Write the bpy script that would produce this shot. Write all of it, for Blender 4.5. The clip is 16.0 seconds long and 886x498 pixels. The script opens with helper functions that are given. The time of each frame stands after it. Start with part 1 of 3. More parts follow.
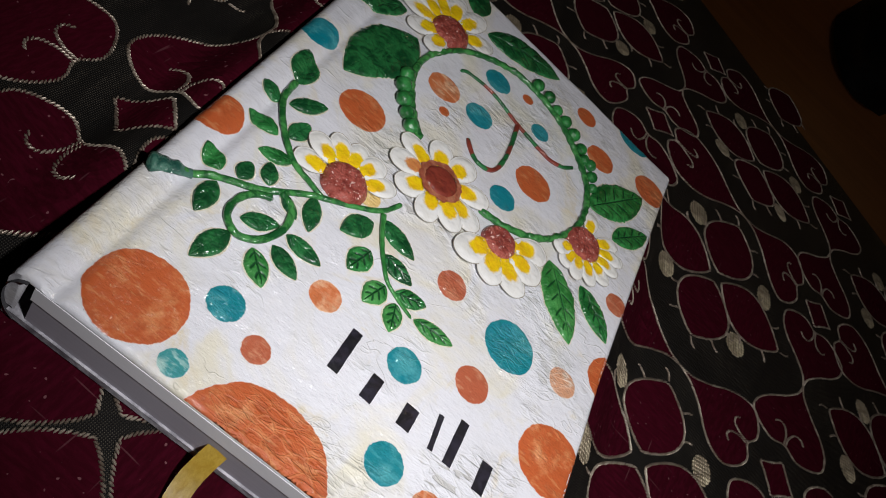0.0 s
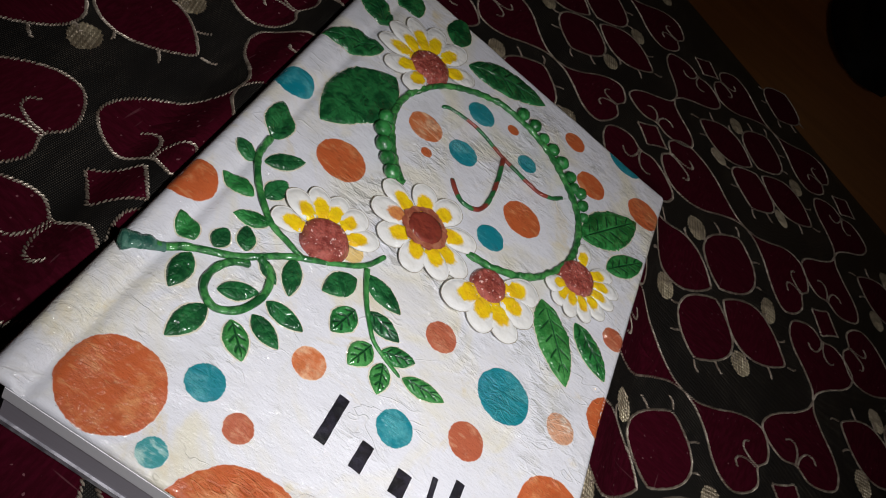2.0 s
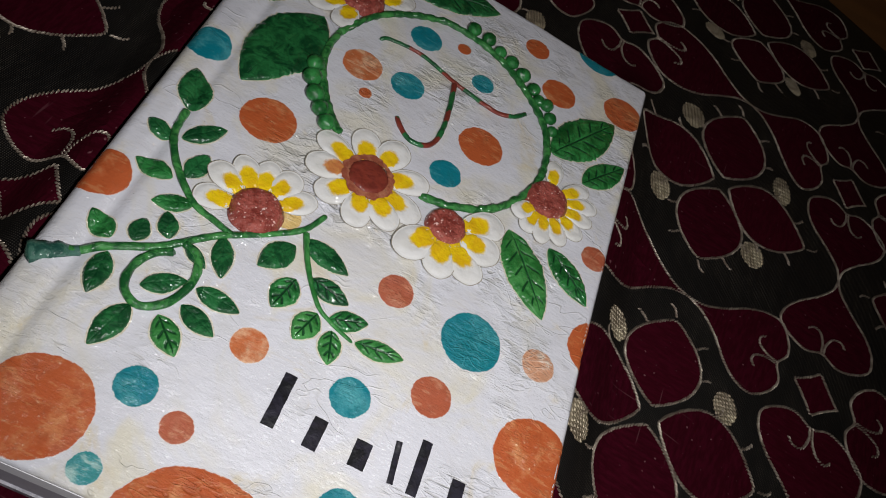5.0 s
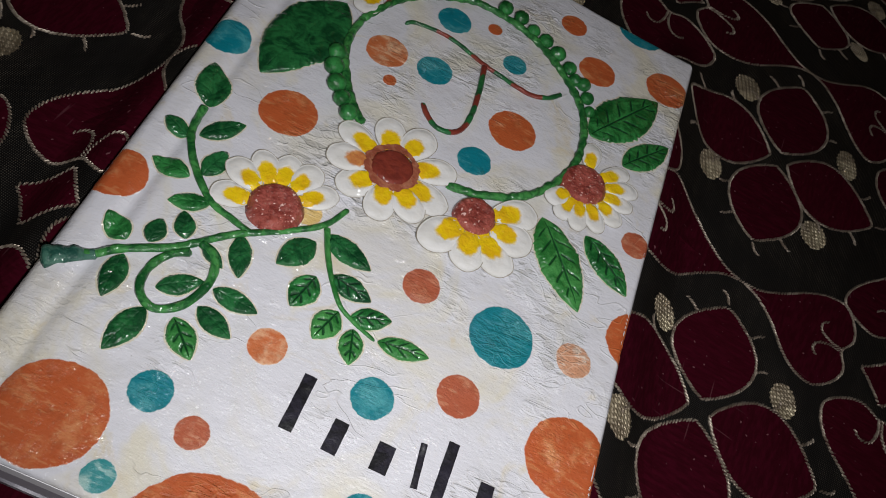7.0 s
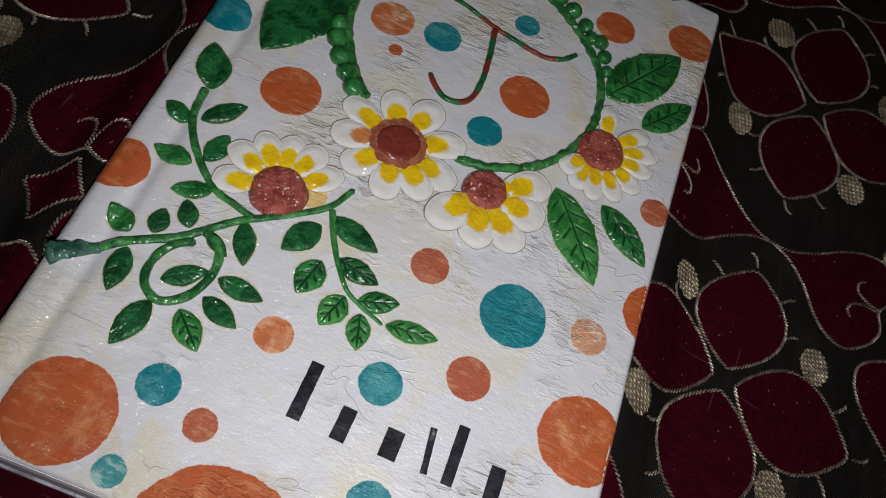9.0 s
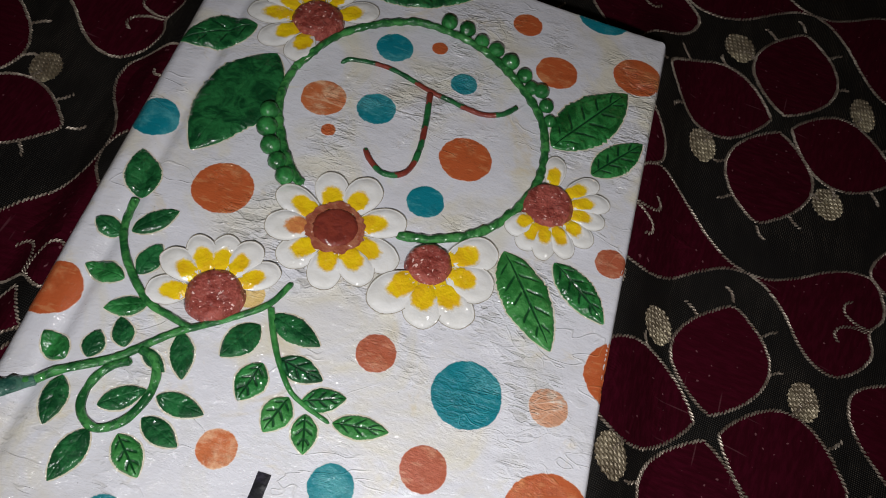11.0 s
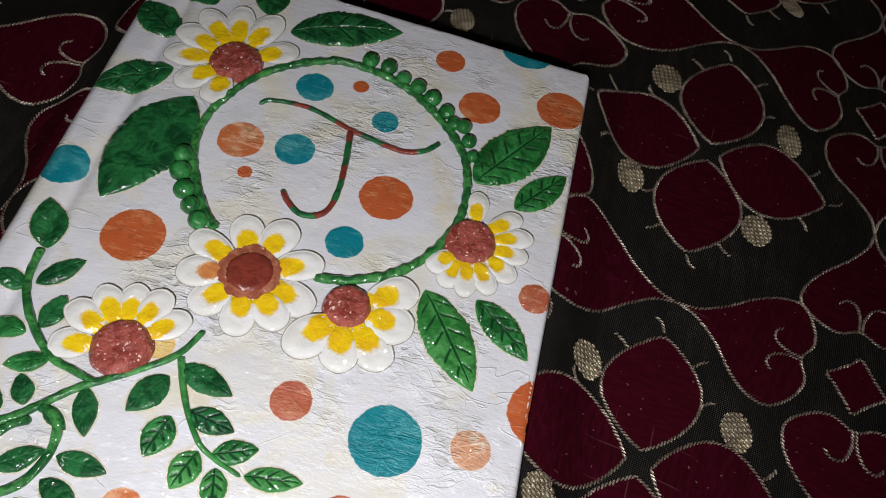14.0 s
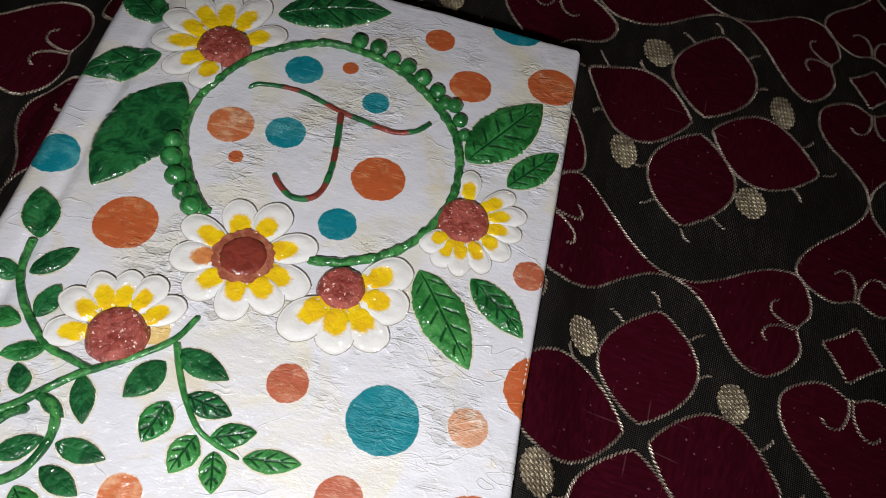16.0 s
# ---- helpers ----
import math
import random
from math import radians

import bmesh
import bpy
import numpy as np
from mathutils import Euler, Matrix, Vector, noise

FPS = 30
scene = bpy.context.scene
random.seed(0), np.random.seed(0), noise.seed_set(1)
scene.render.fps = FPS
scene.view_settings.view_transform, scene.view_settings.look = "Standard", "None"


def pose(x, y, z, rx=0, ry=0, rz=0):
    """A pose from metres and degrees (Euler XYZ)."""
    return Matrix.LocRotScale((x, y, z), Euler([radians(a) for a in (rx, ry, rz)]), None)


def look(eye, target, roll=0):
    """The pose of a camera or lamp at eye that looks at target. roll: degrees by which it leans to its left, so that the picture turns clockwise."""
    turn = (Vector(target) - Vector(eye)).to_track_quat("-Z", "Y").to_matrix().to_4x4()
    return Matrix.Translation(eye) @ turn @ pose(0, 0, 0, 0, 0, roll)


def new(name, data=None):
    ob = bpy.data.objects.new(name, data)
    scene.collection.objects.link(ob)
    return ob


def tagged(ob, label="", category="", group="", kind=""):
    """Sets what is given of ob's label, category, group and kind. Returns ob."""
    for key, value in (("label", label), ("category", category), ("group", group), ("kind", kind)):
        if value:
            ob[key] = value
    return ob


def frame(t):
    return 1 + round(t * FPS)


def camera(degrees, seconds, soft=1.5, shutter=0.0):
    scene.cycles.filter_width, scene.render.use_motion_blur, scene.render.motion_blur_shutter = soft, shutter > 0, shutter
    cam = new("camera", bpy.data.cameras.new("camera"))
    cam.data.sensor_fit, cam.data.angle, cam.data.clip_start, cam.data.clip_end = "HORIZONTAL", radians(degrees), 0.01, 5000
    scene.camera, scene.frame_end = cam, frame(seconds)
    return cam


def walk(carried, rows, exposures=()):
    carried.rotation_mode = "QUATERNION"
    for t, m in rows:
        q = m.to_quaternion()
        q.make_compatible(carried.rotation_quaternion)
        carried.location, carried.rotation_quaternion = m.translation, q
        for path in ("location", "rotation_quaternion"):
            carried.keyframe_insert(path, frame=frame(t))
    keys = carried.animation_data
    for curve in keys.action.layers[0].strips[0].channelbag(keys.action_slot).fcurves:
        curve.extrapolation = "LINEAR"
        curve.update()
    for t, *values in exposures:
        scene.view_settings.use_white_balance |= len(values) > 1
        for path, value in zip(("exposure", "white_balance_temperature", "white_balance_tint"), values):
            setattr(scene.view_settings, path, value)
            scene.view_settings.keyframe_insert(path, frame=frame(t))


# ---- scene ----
cam = camera(58.5, 16.0, soft=1.0)
PATH = [
    (0.0, (0.03973, -0.0721, 0.16845), (0.06956, 0.07263, 0.03368), 48.58),
    (0.5, (0.04018, -0.07037, 0.17098), (0.07015, 0.07208, 0.03383), 48.3),
    (1.0, (0.0402, -0.06798, 0.17295), (0.06799, 0.07433, 0.0352), 46.82),
    (1.5, (0.03967, -0.06531, 0.17376), (0.07077, 0.07473, 0.03441), 47.13),
    (2.0, (0.03666, -0.05763, 0.17578), (0.06488, 0.08594, 0.03943), 44.93),
    (2.5, (0.03903, -0.05346, 0.17547), (0.06778, 0.089, 0.03806), 45.02),
    (3.0, (0.04219, -0.04973, 0.17612), (0.07291, 0.08445, 0.03103), 44.64),
    (3.5, (0.04468, -0.04638, 0.17844), (0.07674, 0.08593, 0.03192), 43.61),
    (4.0, (0.04577, -0.04418, 0.18052), (0.07637, 0.08424, 0.03028), 42.06),
    (4.2, (0.04962, -0.04147, 0.18214), (0.07975, 0.08551, 0.03058), 40.85),
    (6.3, (0.06532, -0.025, 0.18514), (0.08253, 0.09374, 0.02513), 31.41),
    (6.5, (0.06763, -0.02375, 0.1843), (0.083, 0.09318, 0.02277), 30.84),
    (7.0, (0.06864, -0.02339, 0.18183), (0.08191, 0.09254, 0.0194), 30.41),
    (7.5, (0.07013, -0.02198, 0.18176), (0.08233, 0.09076, 0.01702), 30.12),
    (8.0, (0.07138, -0.0174, 0.18057), (0.08345, 0.09073, 0.01275), 29.92),
    (8.5, (0.07362, -0.01488, 0.18145), (0.08454, 0.09023, 0.01165), 28.87),
    (9.0, (0.0743, -0.0113, 0.18485), (0.08223, 0.08968, 0.0124), 26.82),
    (9.2, (0.07638, -0.00967, 0.18742), (0.08224, 0.0921, 0.01535), 25.0),
    (11.3, (0.09485, 0.01058, 0.19103), (0.09178, 0.11296, 0.01925), 14.36),
    (11.5, (0.09721, 0.00908, 0.18898), (0.09522, 0.11124, 0.01705), 15.85),
    (12.0, (0.09982, 0.0097, 0.18541), (0.10247, 0.11225, 0.01372), 18.32),
    (12.5, (0.10151, 0.01105, 0.18556), (0.10584, 0.11798, 0.0166), 18.05),
    (13.0, (0.10163, 0.01107, 0.18618), (0.10577, 0.12116, 0.01927), 17.7),
    (13.5, (0.10222, 0.01311, 0.18854), (0.10464, 0.12382, 0.02199), 15.99),
    (14.0, (0.10452, 0.01578, 0.18999), (0.10573, 0.12688, 0.02369), 14.57),
    (14.5, (0.10548, 0.01587, 0.19131), (0.10535, 0.1275, 0.02536), 13.6),
    (15.0, (0.10557, 0.01676, 0.19086), (0.10635, 0.12802, 0.02466), 13.61),
    (15.5, (0.10519, 0.01677, 0.19207), (0.10632, 0.12964, 0.02697), 13.14),
    (16.0, (0.10642, 0.01521, 0.18951), (0.10855, 0.12302, 0.02107), 13.54),
]
walk(cam, [(t, look(eye, target, roll)) for t, eye, target, roll in PATH],
     exposures=[(0.0, 0.02), (1.5, 0.0), (2.5, 0.05), (3.5, -0.15), (7.0, -0.28), (9.0, -0.45), (11.5, -0.15), (12.5, -0.1), (14.0, 0.15), (16.0, 0.22)])

# ---- light: a dark room, lit by one small torch close to the book, plus an added fill lamp ----
world = bpy.data.worlds.new("night_room")
scene.world = world
world.use_nodes = True
world.node_tree.nodes["Background"].inputs["Color"].default_value = (0.55, 0.6, 0.8, 1)
world.node_tree.nodes["Background"].inputs["Strength"].default_value = 0.02
torch_data = bpy.data.lights.new("torch", "SPOT")
torch_data.energy, torch_data.shadow_soft_size, torch_data.color = 2.55, 0.006, (0.975, 0.965, 0.955)
torch_data.spot_size, torch_data.spot_blend = radians(98), 1.0
torch = new("torch", torch_data)
torch.matrix_world = look((0.096, -0.043, 0.203), (0.088, 0.122, 0.018))
# unseen warm lamp, added to brighten the far floor and lift the shadows
fill_data = bpy.data.lights.new("warm_fill", "POINT")
fill_data.energy, fill_data.shadow_soft_size, fill_data.color = 3.5, 0.05, (1.0, 0.62, 0.30)
fill_lamp = new("warm_fill", fill_data)
fill_lamp.location = (1.3, 2.3, 1.7)

MM = 0.001
BAG = (0.53, 1.24)


# ---- materials ----
class Nodes:
    """Short calls for building a node material."""

    def __init__(self, name, rough=0.5, metal=0.0, spec=0.5):
        self.mat = bpy.data.materials.new(name)
        self.mat.use_nodes = True
        self.tree = self.mat.node_tree
        self.bsdf = self.tree.nodes["Principled BSDF"]
        self.bsdf.inputs["Roughness"].default_value = rough
        self.bsdf.inputs["Metallic"].default_value = metal
        self.bsdf.inputs["Specular IOR Level"].default_value = spec
        self.pos = self.add("ShaderNodeTexCoord").outputs["Object"]

    def add(self, kind, **inputs):
        node = self.tree.nodes.new(kind)
        for key, value in inputs.items():
            self.put(node.inputs[key.replace("_", " ")], value)
        return node

    def put(self, socket, value):
        if isinstance(value, bpy.types.NodeSocket):
            self.tree.links.new(value, socket)
        else:
            socket.default_value = value

    def noise(self, scale, detail=4.0, rough=0.55, vector=None, distort=0.0):
        node = self.add("ShaderNodeTexNoise", Scale=scale, Detail=detail, Roughness=rough, Distortion=distort)
        self.put(node.inputs["Vector"], vector if vector else self.pos)
        return node.outputs["Fac"]

    def add_attribute(self, name):
        node = self.add("ShaderNodeAttribute")
        node.attribute_name = name
        return node.outputs["Fac"]

    def mapped(self, scale=(1, 1, 1), turn=0.0):
        node = self.add("ShaderNodeMapping")
        node.inputs["Scale"].default_value = scale
        node.inputs["Rotation"].default_value = (0, 0, radians(turn))
        self.put(node.inputs["Vector"], self.pos)
        return node.outputs["Vector"]

    def ramp(self, value, low, high, a=0.0, b=1.0):
        node = self.add("ShaderNodeMapRange")
        node.interpolation_type = "SMOOTHSTEP"
        self.put(node.inputs["Value"], value)
        for key, v in (("From Min", low), ("From Max", high), ("To Min", a), ("To Max", b)):
            node.inputs[key].default_value = v
        return node.outputs["Result"]

    def math(self, op, a, b=0.0):
        node = self.add("ShaderNodeMath")
        node.operation = op
        self.put(node.inputs[0], a)
        self.put(node.inputs[1], b)
        return node.outputs[0]

    def mix(self, fac, a, b):
        node = self.add("ShaderNodeMix")
        node.data_type = "RGBA"
        self.put(node.inputs[0], fac)
        self.put(node.inputs[6], a if isinstance(a, bpy.types.NodeSocket) else (*a, 1))
        self.put(node.inputs[7], b if isinstance(b, bpy.types.NodeSocket) else (*b, 1))
        return node.outputs[2]

    def bump(self, height, depth, strength=1.0, under=None):
        node = self.add("ShaderNodeBump", Strength=strength, Distance=depth)
        self.put(node.inputs["Height"], height)
        if under:
            self.put(node.inputs["Normal"], under)
        self.put(self.bsdf.inputs["Normal"], node.outputs["Normal"])
        return node.outputs["Normal"]

    def gloss(self, height, depth, weight=0.8, rough=0.08):
        """A clear coat with a finer relief of its own, that breaks a lamp into sparks."""
        node = self.add("ShaderNodeBump", Strength=1.0, Distance=depth)
        self.put(node.inputs["Height"], height)
        self.put(self.bsdf.inputs["Coat Normal"], node.outputs["Normal"])
        self.coat(weight, rough)

    def colour(self, value):
        self.put(self.bsdf.inputs["Base Color"], value if isinstance(value, bpy.types.NodeSocket) else (*value, 1))

    def rough(self, value):
        self.put(self.bsdf.inputs["Roughness"], value)

    def coat(self, weight, rough=0.1):
        self.bsdf.inputs["Coat Weight"].default_value = weight
        self.bsdf.inputs["Coat Roughness"].default_value = rough


def crinkle(n):
    """Crumpled tissue pasted down under varnish: smooth stretches, patches of short folds and a few long creases."""
    warp = n.add("ShaderNodeTexNoise", Scale=35.0, Detail=3.0)
    n.put(warp.inputs["Vector"], n.pos)
    bent = n.add("ShaderNodeVectorMath")
    bent.operation = "MULTIPLY_ADD"
    n.put(bent.inputs[0], warp.outputs["Color"])
    bent.inputs[1].default_value = (0.016, 0.016, 0.0)
    n.put(bent.inputs[2], n.pos)
    turned = n.add("ShaderNodeMapping")
    turned.inputs["Rotation"].default_value = (0, 0, radians(14))
    turned.inputs["Scale"].default_value = (0.5, 1.0, 0.2)
    n.put(turned.inputs["Vector"], bent.outputs[0])
    wave = n.math("ABSOLUTE", n.math("SUBTRACT", n.noise(62.0, 3.0, 0.55, turned.outputs["Vector"], 0.8), 0.5))
    crease = n.math("MULTIPLY", n.ramp(wave, 0.0, 0.011, 1.0, 0.0), n.ramp(n.noise(48.0, 2.0, 0.5), 0.50, 0.62))
    cell = n.add("ShaderNodeTexVoronoi", Scale=420.0)
    cell.feature = "DISTANCE_TO_EDGE"
    n.put(cell.inputs["Vector"], turned.outputs["Vector"])
    short_fold = n.ramp(cell.outputs["Distance"], 0.0, 0.10, 1.0, 0.0)
    spots = n.noise(30.0, 4.0, 0.6)
    for x, y, size in ((0.100, 0.083, 0.030), (0.110, 0.030, 0.020)):
        away = n.add("ShaderNodeVectorMath")
        away.operation = "DISTANCE"
        n.put(away.inputs[0], n.pos)
        away.inputs[1].default_value = (x, y, 0.018)
        spots = n.math("ADD", spots, n.ramp(away.outputs["Value"], size * 0.3, size, 0.13, 0.0))
    inward = n.add("ShaderNodeSeparateXYZ")
    n.put(inward.inputs[0], n.pos)
    place = n.math("MULTIPLY", n.ramp(spots, 0.49, 0.66), n.ramp(inward.outputs["X"], 0.012, 0.050, 0.25, 1.0))
    fold = n.math("ADD", n.math("MULTIPLY", crease, 0.6), n.math("MULTIPLY", n.math("MULTIPLY", short_fold, 0.5), place))
    streak = n.noise(480.0, 4.0, 0.7, n.mapped((0.35, 1.0, 1.0), 14))
    fine = n.noise(1700.0, 2.0, 0.6, n.mapped((0.6, 1.0, 1.0), 14))
    dash = n.math("MULTIPLY", n.ramp(n.noise(520.0, 2.0, 0.5, n.mapped((0.32, 1.0, 1.0), 10), 0.7), 0.53, 0.60), place)
    rugged = n.math("ADD", n.math("MULTIPLY", place, 0.85), 0.3)
    grain = n.math("MULTIPLY", n.math("ADD", n.math("MULTIPLY", streak, 0.6), n.math("MULTIPLY", fine, 0.25)), rugged)
    total = n.math("ADD", n.math("SUBTRACT", n.math("MULTIPLY", fold, 0.3), n.math("MULTIPLY", dash, 0.35)), grain)
    first = n.bump(n.noise(90.0, 4.0, 0.6), 0.0012, 0.3)
    n.bump(total, 0.00062, 1.0, first)
    ripple = n.math("MULTIPLY", n.noise(300.0, 4.0, 0.6), n.math("ADD", n.math("MULTIPLY", place, 0.6), 0.4))
    n.gloss(n.math("ADD", total, ripple), 0.0026, 1.0, 0.13)
    return fold, dash, streak


def varnished_paper():
    n = Nodes("varnished_white_paper", 0.5, spec=0.3)
    fold, dash, streak = crinkle(n)
    stain = n.ramp(n.noise(40.0, 4.0, 0.6, distort=0.8), 0.46, 0.70, 0.0, 0.75)
    grey = n.ramp(n.noise(70.0, 5.0, 0.7), 0.5, 0.75)
    base = n.mix(stain, (0.655, 0.655, 0.715), (0.665, 0.62, 0.485))
    ochre = n.ramp(n.noise(50.0, 4.0, 0.65, distort=1.0), 0.56, 0.76)
    base = n.mix(n.math("MULTIPLY", ochre, 0.7), base, (0.62, 0.51, 0.29))
    base = n.mix(n.math("MULTIPLY", grey, 0.4), base, (0.53, 0.525, 0.515))
    # shade of the tissue folds, put into the colour as grey dashes and creases
    base = n.mix(n.math("MULTIPLY", dash, 0.6), base, (0.36, 0.345, 0.315))
    base = n.mix(n.math("MULTIPLY", fold, 0.25), base, (0.50, 0.47, 0.40))
    speck = n.ramp(n.noise(1500.0, 1.0), 0.79, 0.82)
    base = n.mix(n.math("MULTIPLY", speck, 0.7), base, (0.16, 0.15, 0.14))
    n.colour(base)
    n.rough(n.ramp(streak, 0.3, 0.75, 0.4, 0.6))
    return n.mat


def paint(name, deep, pale, patchy):
    """Acrylic dabbed on the crinkled paper, paler where it wore thin on the folds and towards its rim."""
    n = Nodes(name, 0.5, spec=0.25)
    fold, dash, streak = crinkle(n)
    tone = n.add("ShaderNodeObjectInfo").outputs["Random"]
    blot = n.ramp(n.math("ADD", n.noise(120.0, 5.0, 0.7), n.math("MULTIPLY", n.math("SUBTRACT", tone, 0.5), 0.12)), 0.50, 0.72)
    base = n.mix(n.math("MULTIPLY", blot, patchy), deep, pale)
    base = n.mix(n.math("MULTIPLY", fold, patchy * 0.8), base, pale)
    dark = n.ramp(n.noise(260.0, 4.0, 0.65), 0.5, 0.72, 0.0, 0.4)
    base = n.mix(dark, base, tuple(c * 0.55 for c in deep))
    # shade of the short folds, darkened into the paint colour
    base = n.mix(n.math("MULTIPLY", dash, 0.3), base, tuple(c * 0.5 for c in deep))
    scratch = n.ramp(n.noise(560.0, 3.0, 0.65, n.mapped((0.3, 1.0, 1.0), 14)), 0.56, 0.66)
    base = n.mix(n.math("MULTIPLY", scratch, patchy * 0.6), base, pale)
    rim = n.math("ADD", n.add_attribute("rim"), n.math("MULTIPLY", n.math("SUBTRACT", n.noise(700.0, 3.0, 0.7), 0.5), 0.75))
    n.colour(n.mix(n.ramp(rim, 0.72, 1.0, 0.0, 0.9), base, (0.72, 0.70, 0.70)))
    n.rough(n.ramp(streak, 0.3, 0.75, 0.4, 0.6))
    return n.mat


def clay(name, a, b, rough=0.4, scale=220.0, glint_fleck=None, deep=0.0003, grain=900.0, blob=0.55, sugar=0.10, sheen=0.17, pooled=None, thinned=None):
    """Glossy painted clay; paint pools darker in pressed veins, and thins out towards a rim."""
    n = Nodes(name, 0.55, spec=0.2)
    tone = n.add("ShaderNodeObjectInfo").outputs["Random"]
    base = n.mix(n.ramp(n.noise(scale, 5.0, 0.7, distort=0.8), 0.40, 0.62), a, b)
    base = n.mix(n.math("MULTIPLY", tone, 0.2), base, b)
    # pale flecks paint small lamp glints into the clay colour
    if glint_fleck:
        base = n.mix(n.ramp(n.noise(1000.0, 1.0), 0.68, 0.73), base, glint_fleck)
    if pooled:
        brush = n.noise(420.0, 4.0, 0.7)
        vein = n.math("ADD", n.add_attribute("vein"), n.math("MULTIPLY", n.math("SUBTRACT", brush, 0.5), 0.5))
        base = n.mix(n.ramp(vein, 0.2, 0.7, 0.0, 0.95), base, pooled)
    if thinned:
        thin = n.math("ADD", n.add_attribute("thin"), n.math("MULTIPLY", n.math("SUBTRACT", n.noise(380.0, 4.0, 0.7), 0.5), 0.7))
        base = n.mix(n.ramp(thin, 0.70, 0.98), base, thinned)
    n.colour(base)
    first = n.bump(n.noise(scale, 3.0), 0.0009, 0.4)
    n.bump(n.noise(grain, 3.0, 0.65), deep, 0.7, first)
    n.gloss(n.math("ADD", n.noise(scale * blob, 2.0), n.math("MULTIPLY", n.noise(grain, 2.0), sugar)), 0.0042, 1.0, sheen)
    return n.mat


def velvet():
    n = Nodes("maroon_velvet", 0.9, spec=0.04)
    nap = n.noise(900.0, 3.0, 0.6, n.mapped((1, 0.25, 1), 35))
    tone = n.add("ShaderNodeObjectInfo").outputs["Random"]
    base = n.mix(n.ramp(nap, 0.35, 0.7), (0.026, 0.0010, 0.0045), (0.042, 0.0019, 0.0080))
    base = n.mix(n.math("MULTIPLY", tone, 0.3), base, (0.05, 0.002, 0.008))
    lint = n.ramp(n.noise(700.0, 0.0), 0.80, 0.84)
    lines = n.ramp(n.noise(420.0, 1.0, 0.5, n.mapped((0.16, 1.6, 1), 60)), 0.73, 0.8)
    base = n.mix(n.math("MULTIPLY", n.math("ADD", lint, n.math("MULTIPLY", lines, 0.35)), 0.35), base, (0.35, 0.16, 0.18))
    n.colour(base)
    n.bump(nap, 0.0004, 0.6)
    return n.mat


def brocade():
    """Black ground cloth, with olive metal threads that glint in a fine dotted weave."""
    n = Nodes("black_brocade", 0.6, spec=0.2)
    waves = []
    for turn, distort in ((10, 0.5), (-80, 0.9)):
        w = n.add("ShaderNodeTexWave", Scale=560.0, Distortion=distort, Detail=2.0)
        n.put(w.inputs["Vector"], n.mapped((1, 1, 1), turn))
        waves.append(w.outputs["Fac"])
    cross = n.math("MULTIPLY", waves[0], waves[1])
    patch = n.ramp(n.noise(38.0, 4.0, 0.6), 0.40, 0.70)
    loose = n.ramp(n.noise(300.0, 3.0, 0.6, n.mapped((1.0, 0.2, 1.0), 10)), 0.42, 0.62, 0.35, 1.0)
    thread = n.math("MULTIPLY", n.math("MULTIPLY", n.ramp(cross, 0.42, 0.8), loose), n.math("ADD", n.math("MULTIPLY", patch, 0.75), 0.25))
    n.colour(n.mix(thread, (0.0034, 0.0028, 0.0027), (0.125, 0.107, 0.084)))
    n.put(n.bsdf.inputs["Metallic"], n.math("MULTIPLY", thread, 0.3))
    first = n.bump(n.noise(40.0, 2.0), 0.002, 0.4)
    n.bump(cross, 0.0003, 0.7, first)
    return n.mat


def gilt(name, a, b):
    n = Nodes(name, 0.36, 0.4)
    tone = n.noise(350.0, 3.0, 0.6)
    # uneven glinting along the thread, painted in as darker stretches
    patchy = n.ramp(n.noise(65.0, 3.0, 0.6), 0.40, 0.66, 0.55, 0.0)
    n.colour(n.mix(patchy, n.mix(n.ramp(tone, 0.35, 0.7), a, b), (0.10, 0.07, 0.052)))
    n.bump(n.noise(2500.0, 2.0), 0.0002, 0.6)
    return n.mat


def paper_edge(name, a, b):
    n = Nodes(name, 0.7)
    lines = n.noise(260.0, 2.0, 0.5, n.mapped((0.03, 0.03, 6.0)))
    smudge = n.noise(45.0, 4.0, 0.6)
    n.colour(n.mix(n.math("MULTIPLY", n.math("ADD", lines, smudge), 0.5), a, b))
    n.bump(lines, 0.0001, 0.04)
    return n.mat


def plain(name, a, b, rough=0.5, scale=60.0, stretch=(1, 1, 1), depth=0.001):
    n = Nodes(name, rough)
    t = n.noise(scale, 5.0, 0.6, n.mapped(stretch))
    n.colour(n.mix(n.ramp(t, 0.3, 0.7), a, b))
    n.bump(t, depth, 0.5)
    return n.mat


PAPER = varnished_paper()
PAINTS = {
    "orange": paint("orange_paint", (0.46, 0.098, 0.030), (0.66, 0.32, 0.14), 0.55),
    "apricot": paint("apricot_paint", (0.52, 0.145, 0.052), (0.74, 0.48, 0.30), 0.8),
    "brick": paint("brick_paint", (0.40, 0.100, 0.050), (0.62, 0.33, 0.20), 0.6),
    "pink": paint("worn_peach_paint", (0.60, 0.30, 0.18), (0.75, 0.68, 0.60), 1.2),
    "teal": paint("teal_paint", (0.003, 0.185, 0.240), (0.12, 0.42, 0.44), 0.45),
    "sea": paint("washed_teal_paint", (0.03, 0.25, 0.27), (0.40, 0.58, 0.55), 0.9),
}
INK = clay("black_ink", (0.006, 0.006, 0.008), (0.02, 0.018, 0.03), 0.3, 220.0, blob=0.3, sugar=0.03, sheen=0.3)
PETAL = clay("white_clay", (0.77, 0.765, 0.765), (0.72, 0.71, 0.69), 0.25, 120.0, None, 0.0001, 900.0, blob=1.2, sugar=0.04)
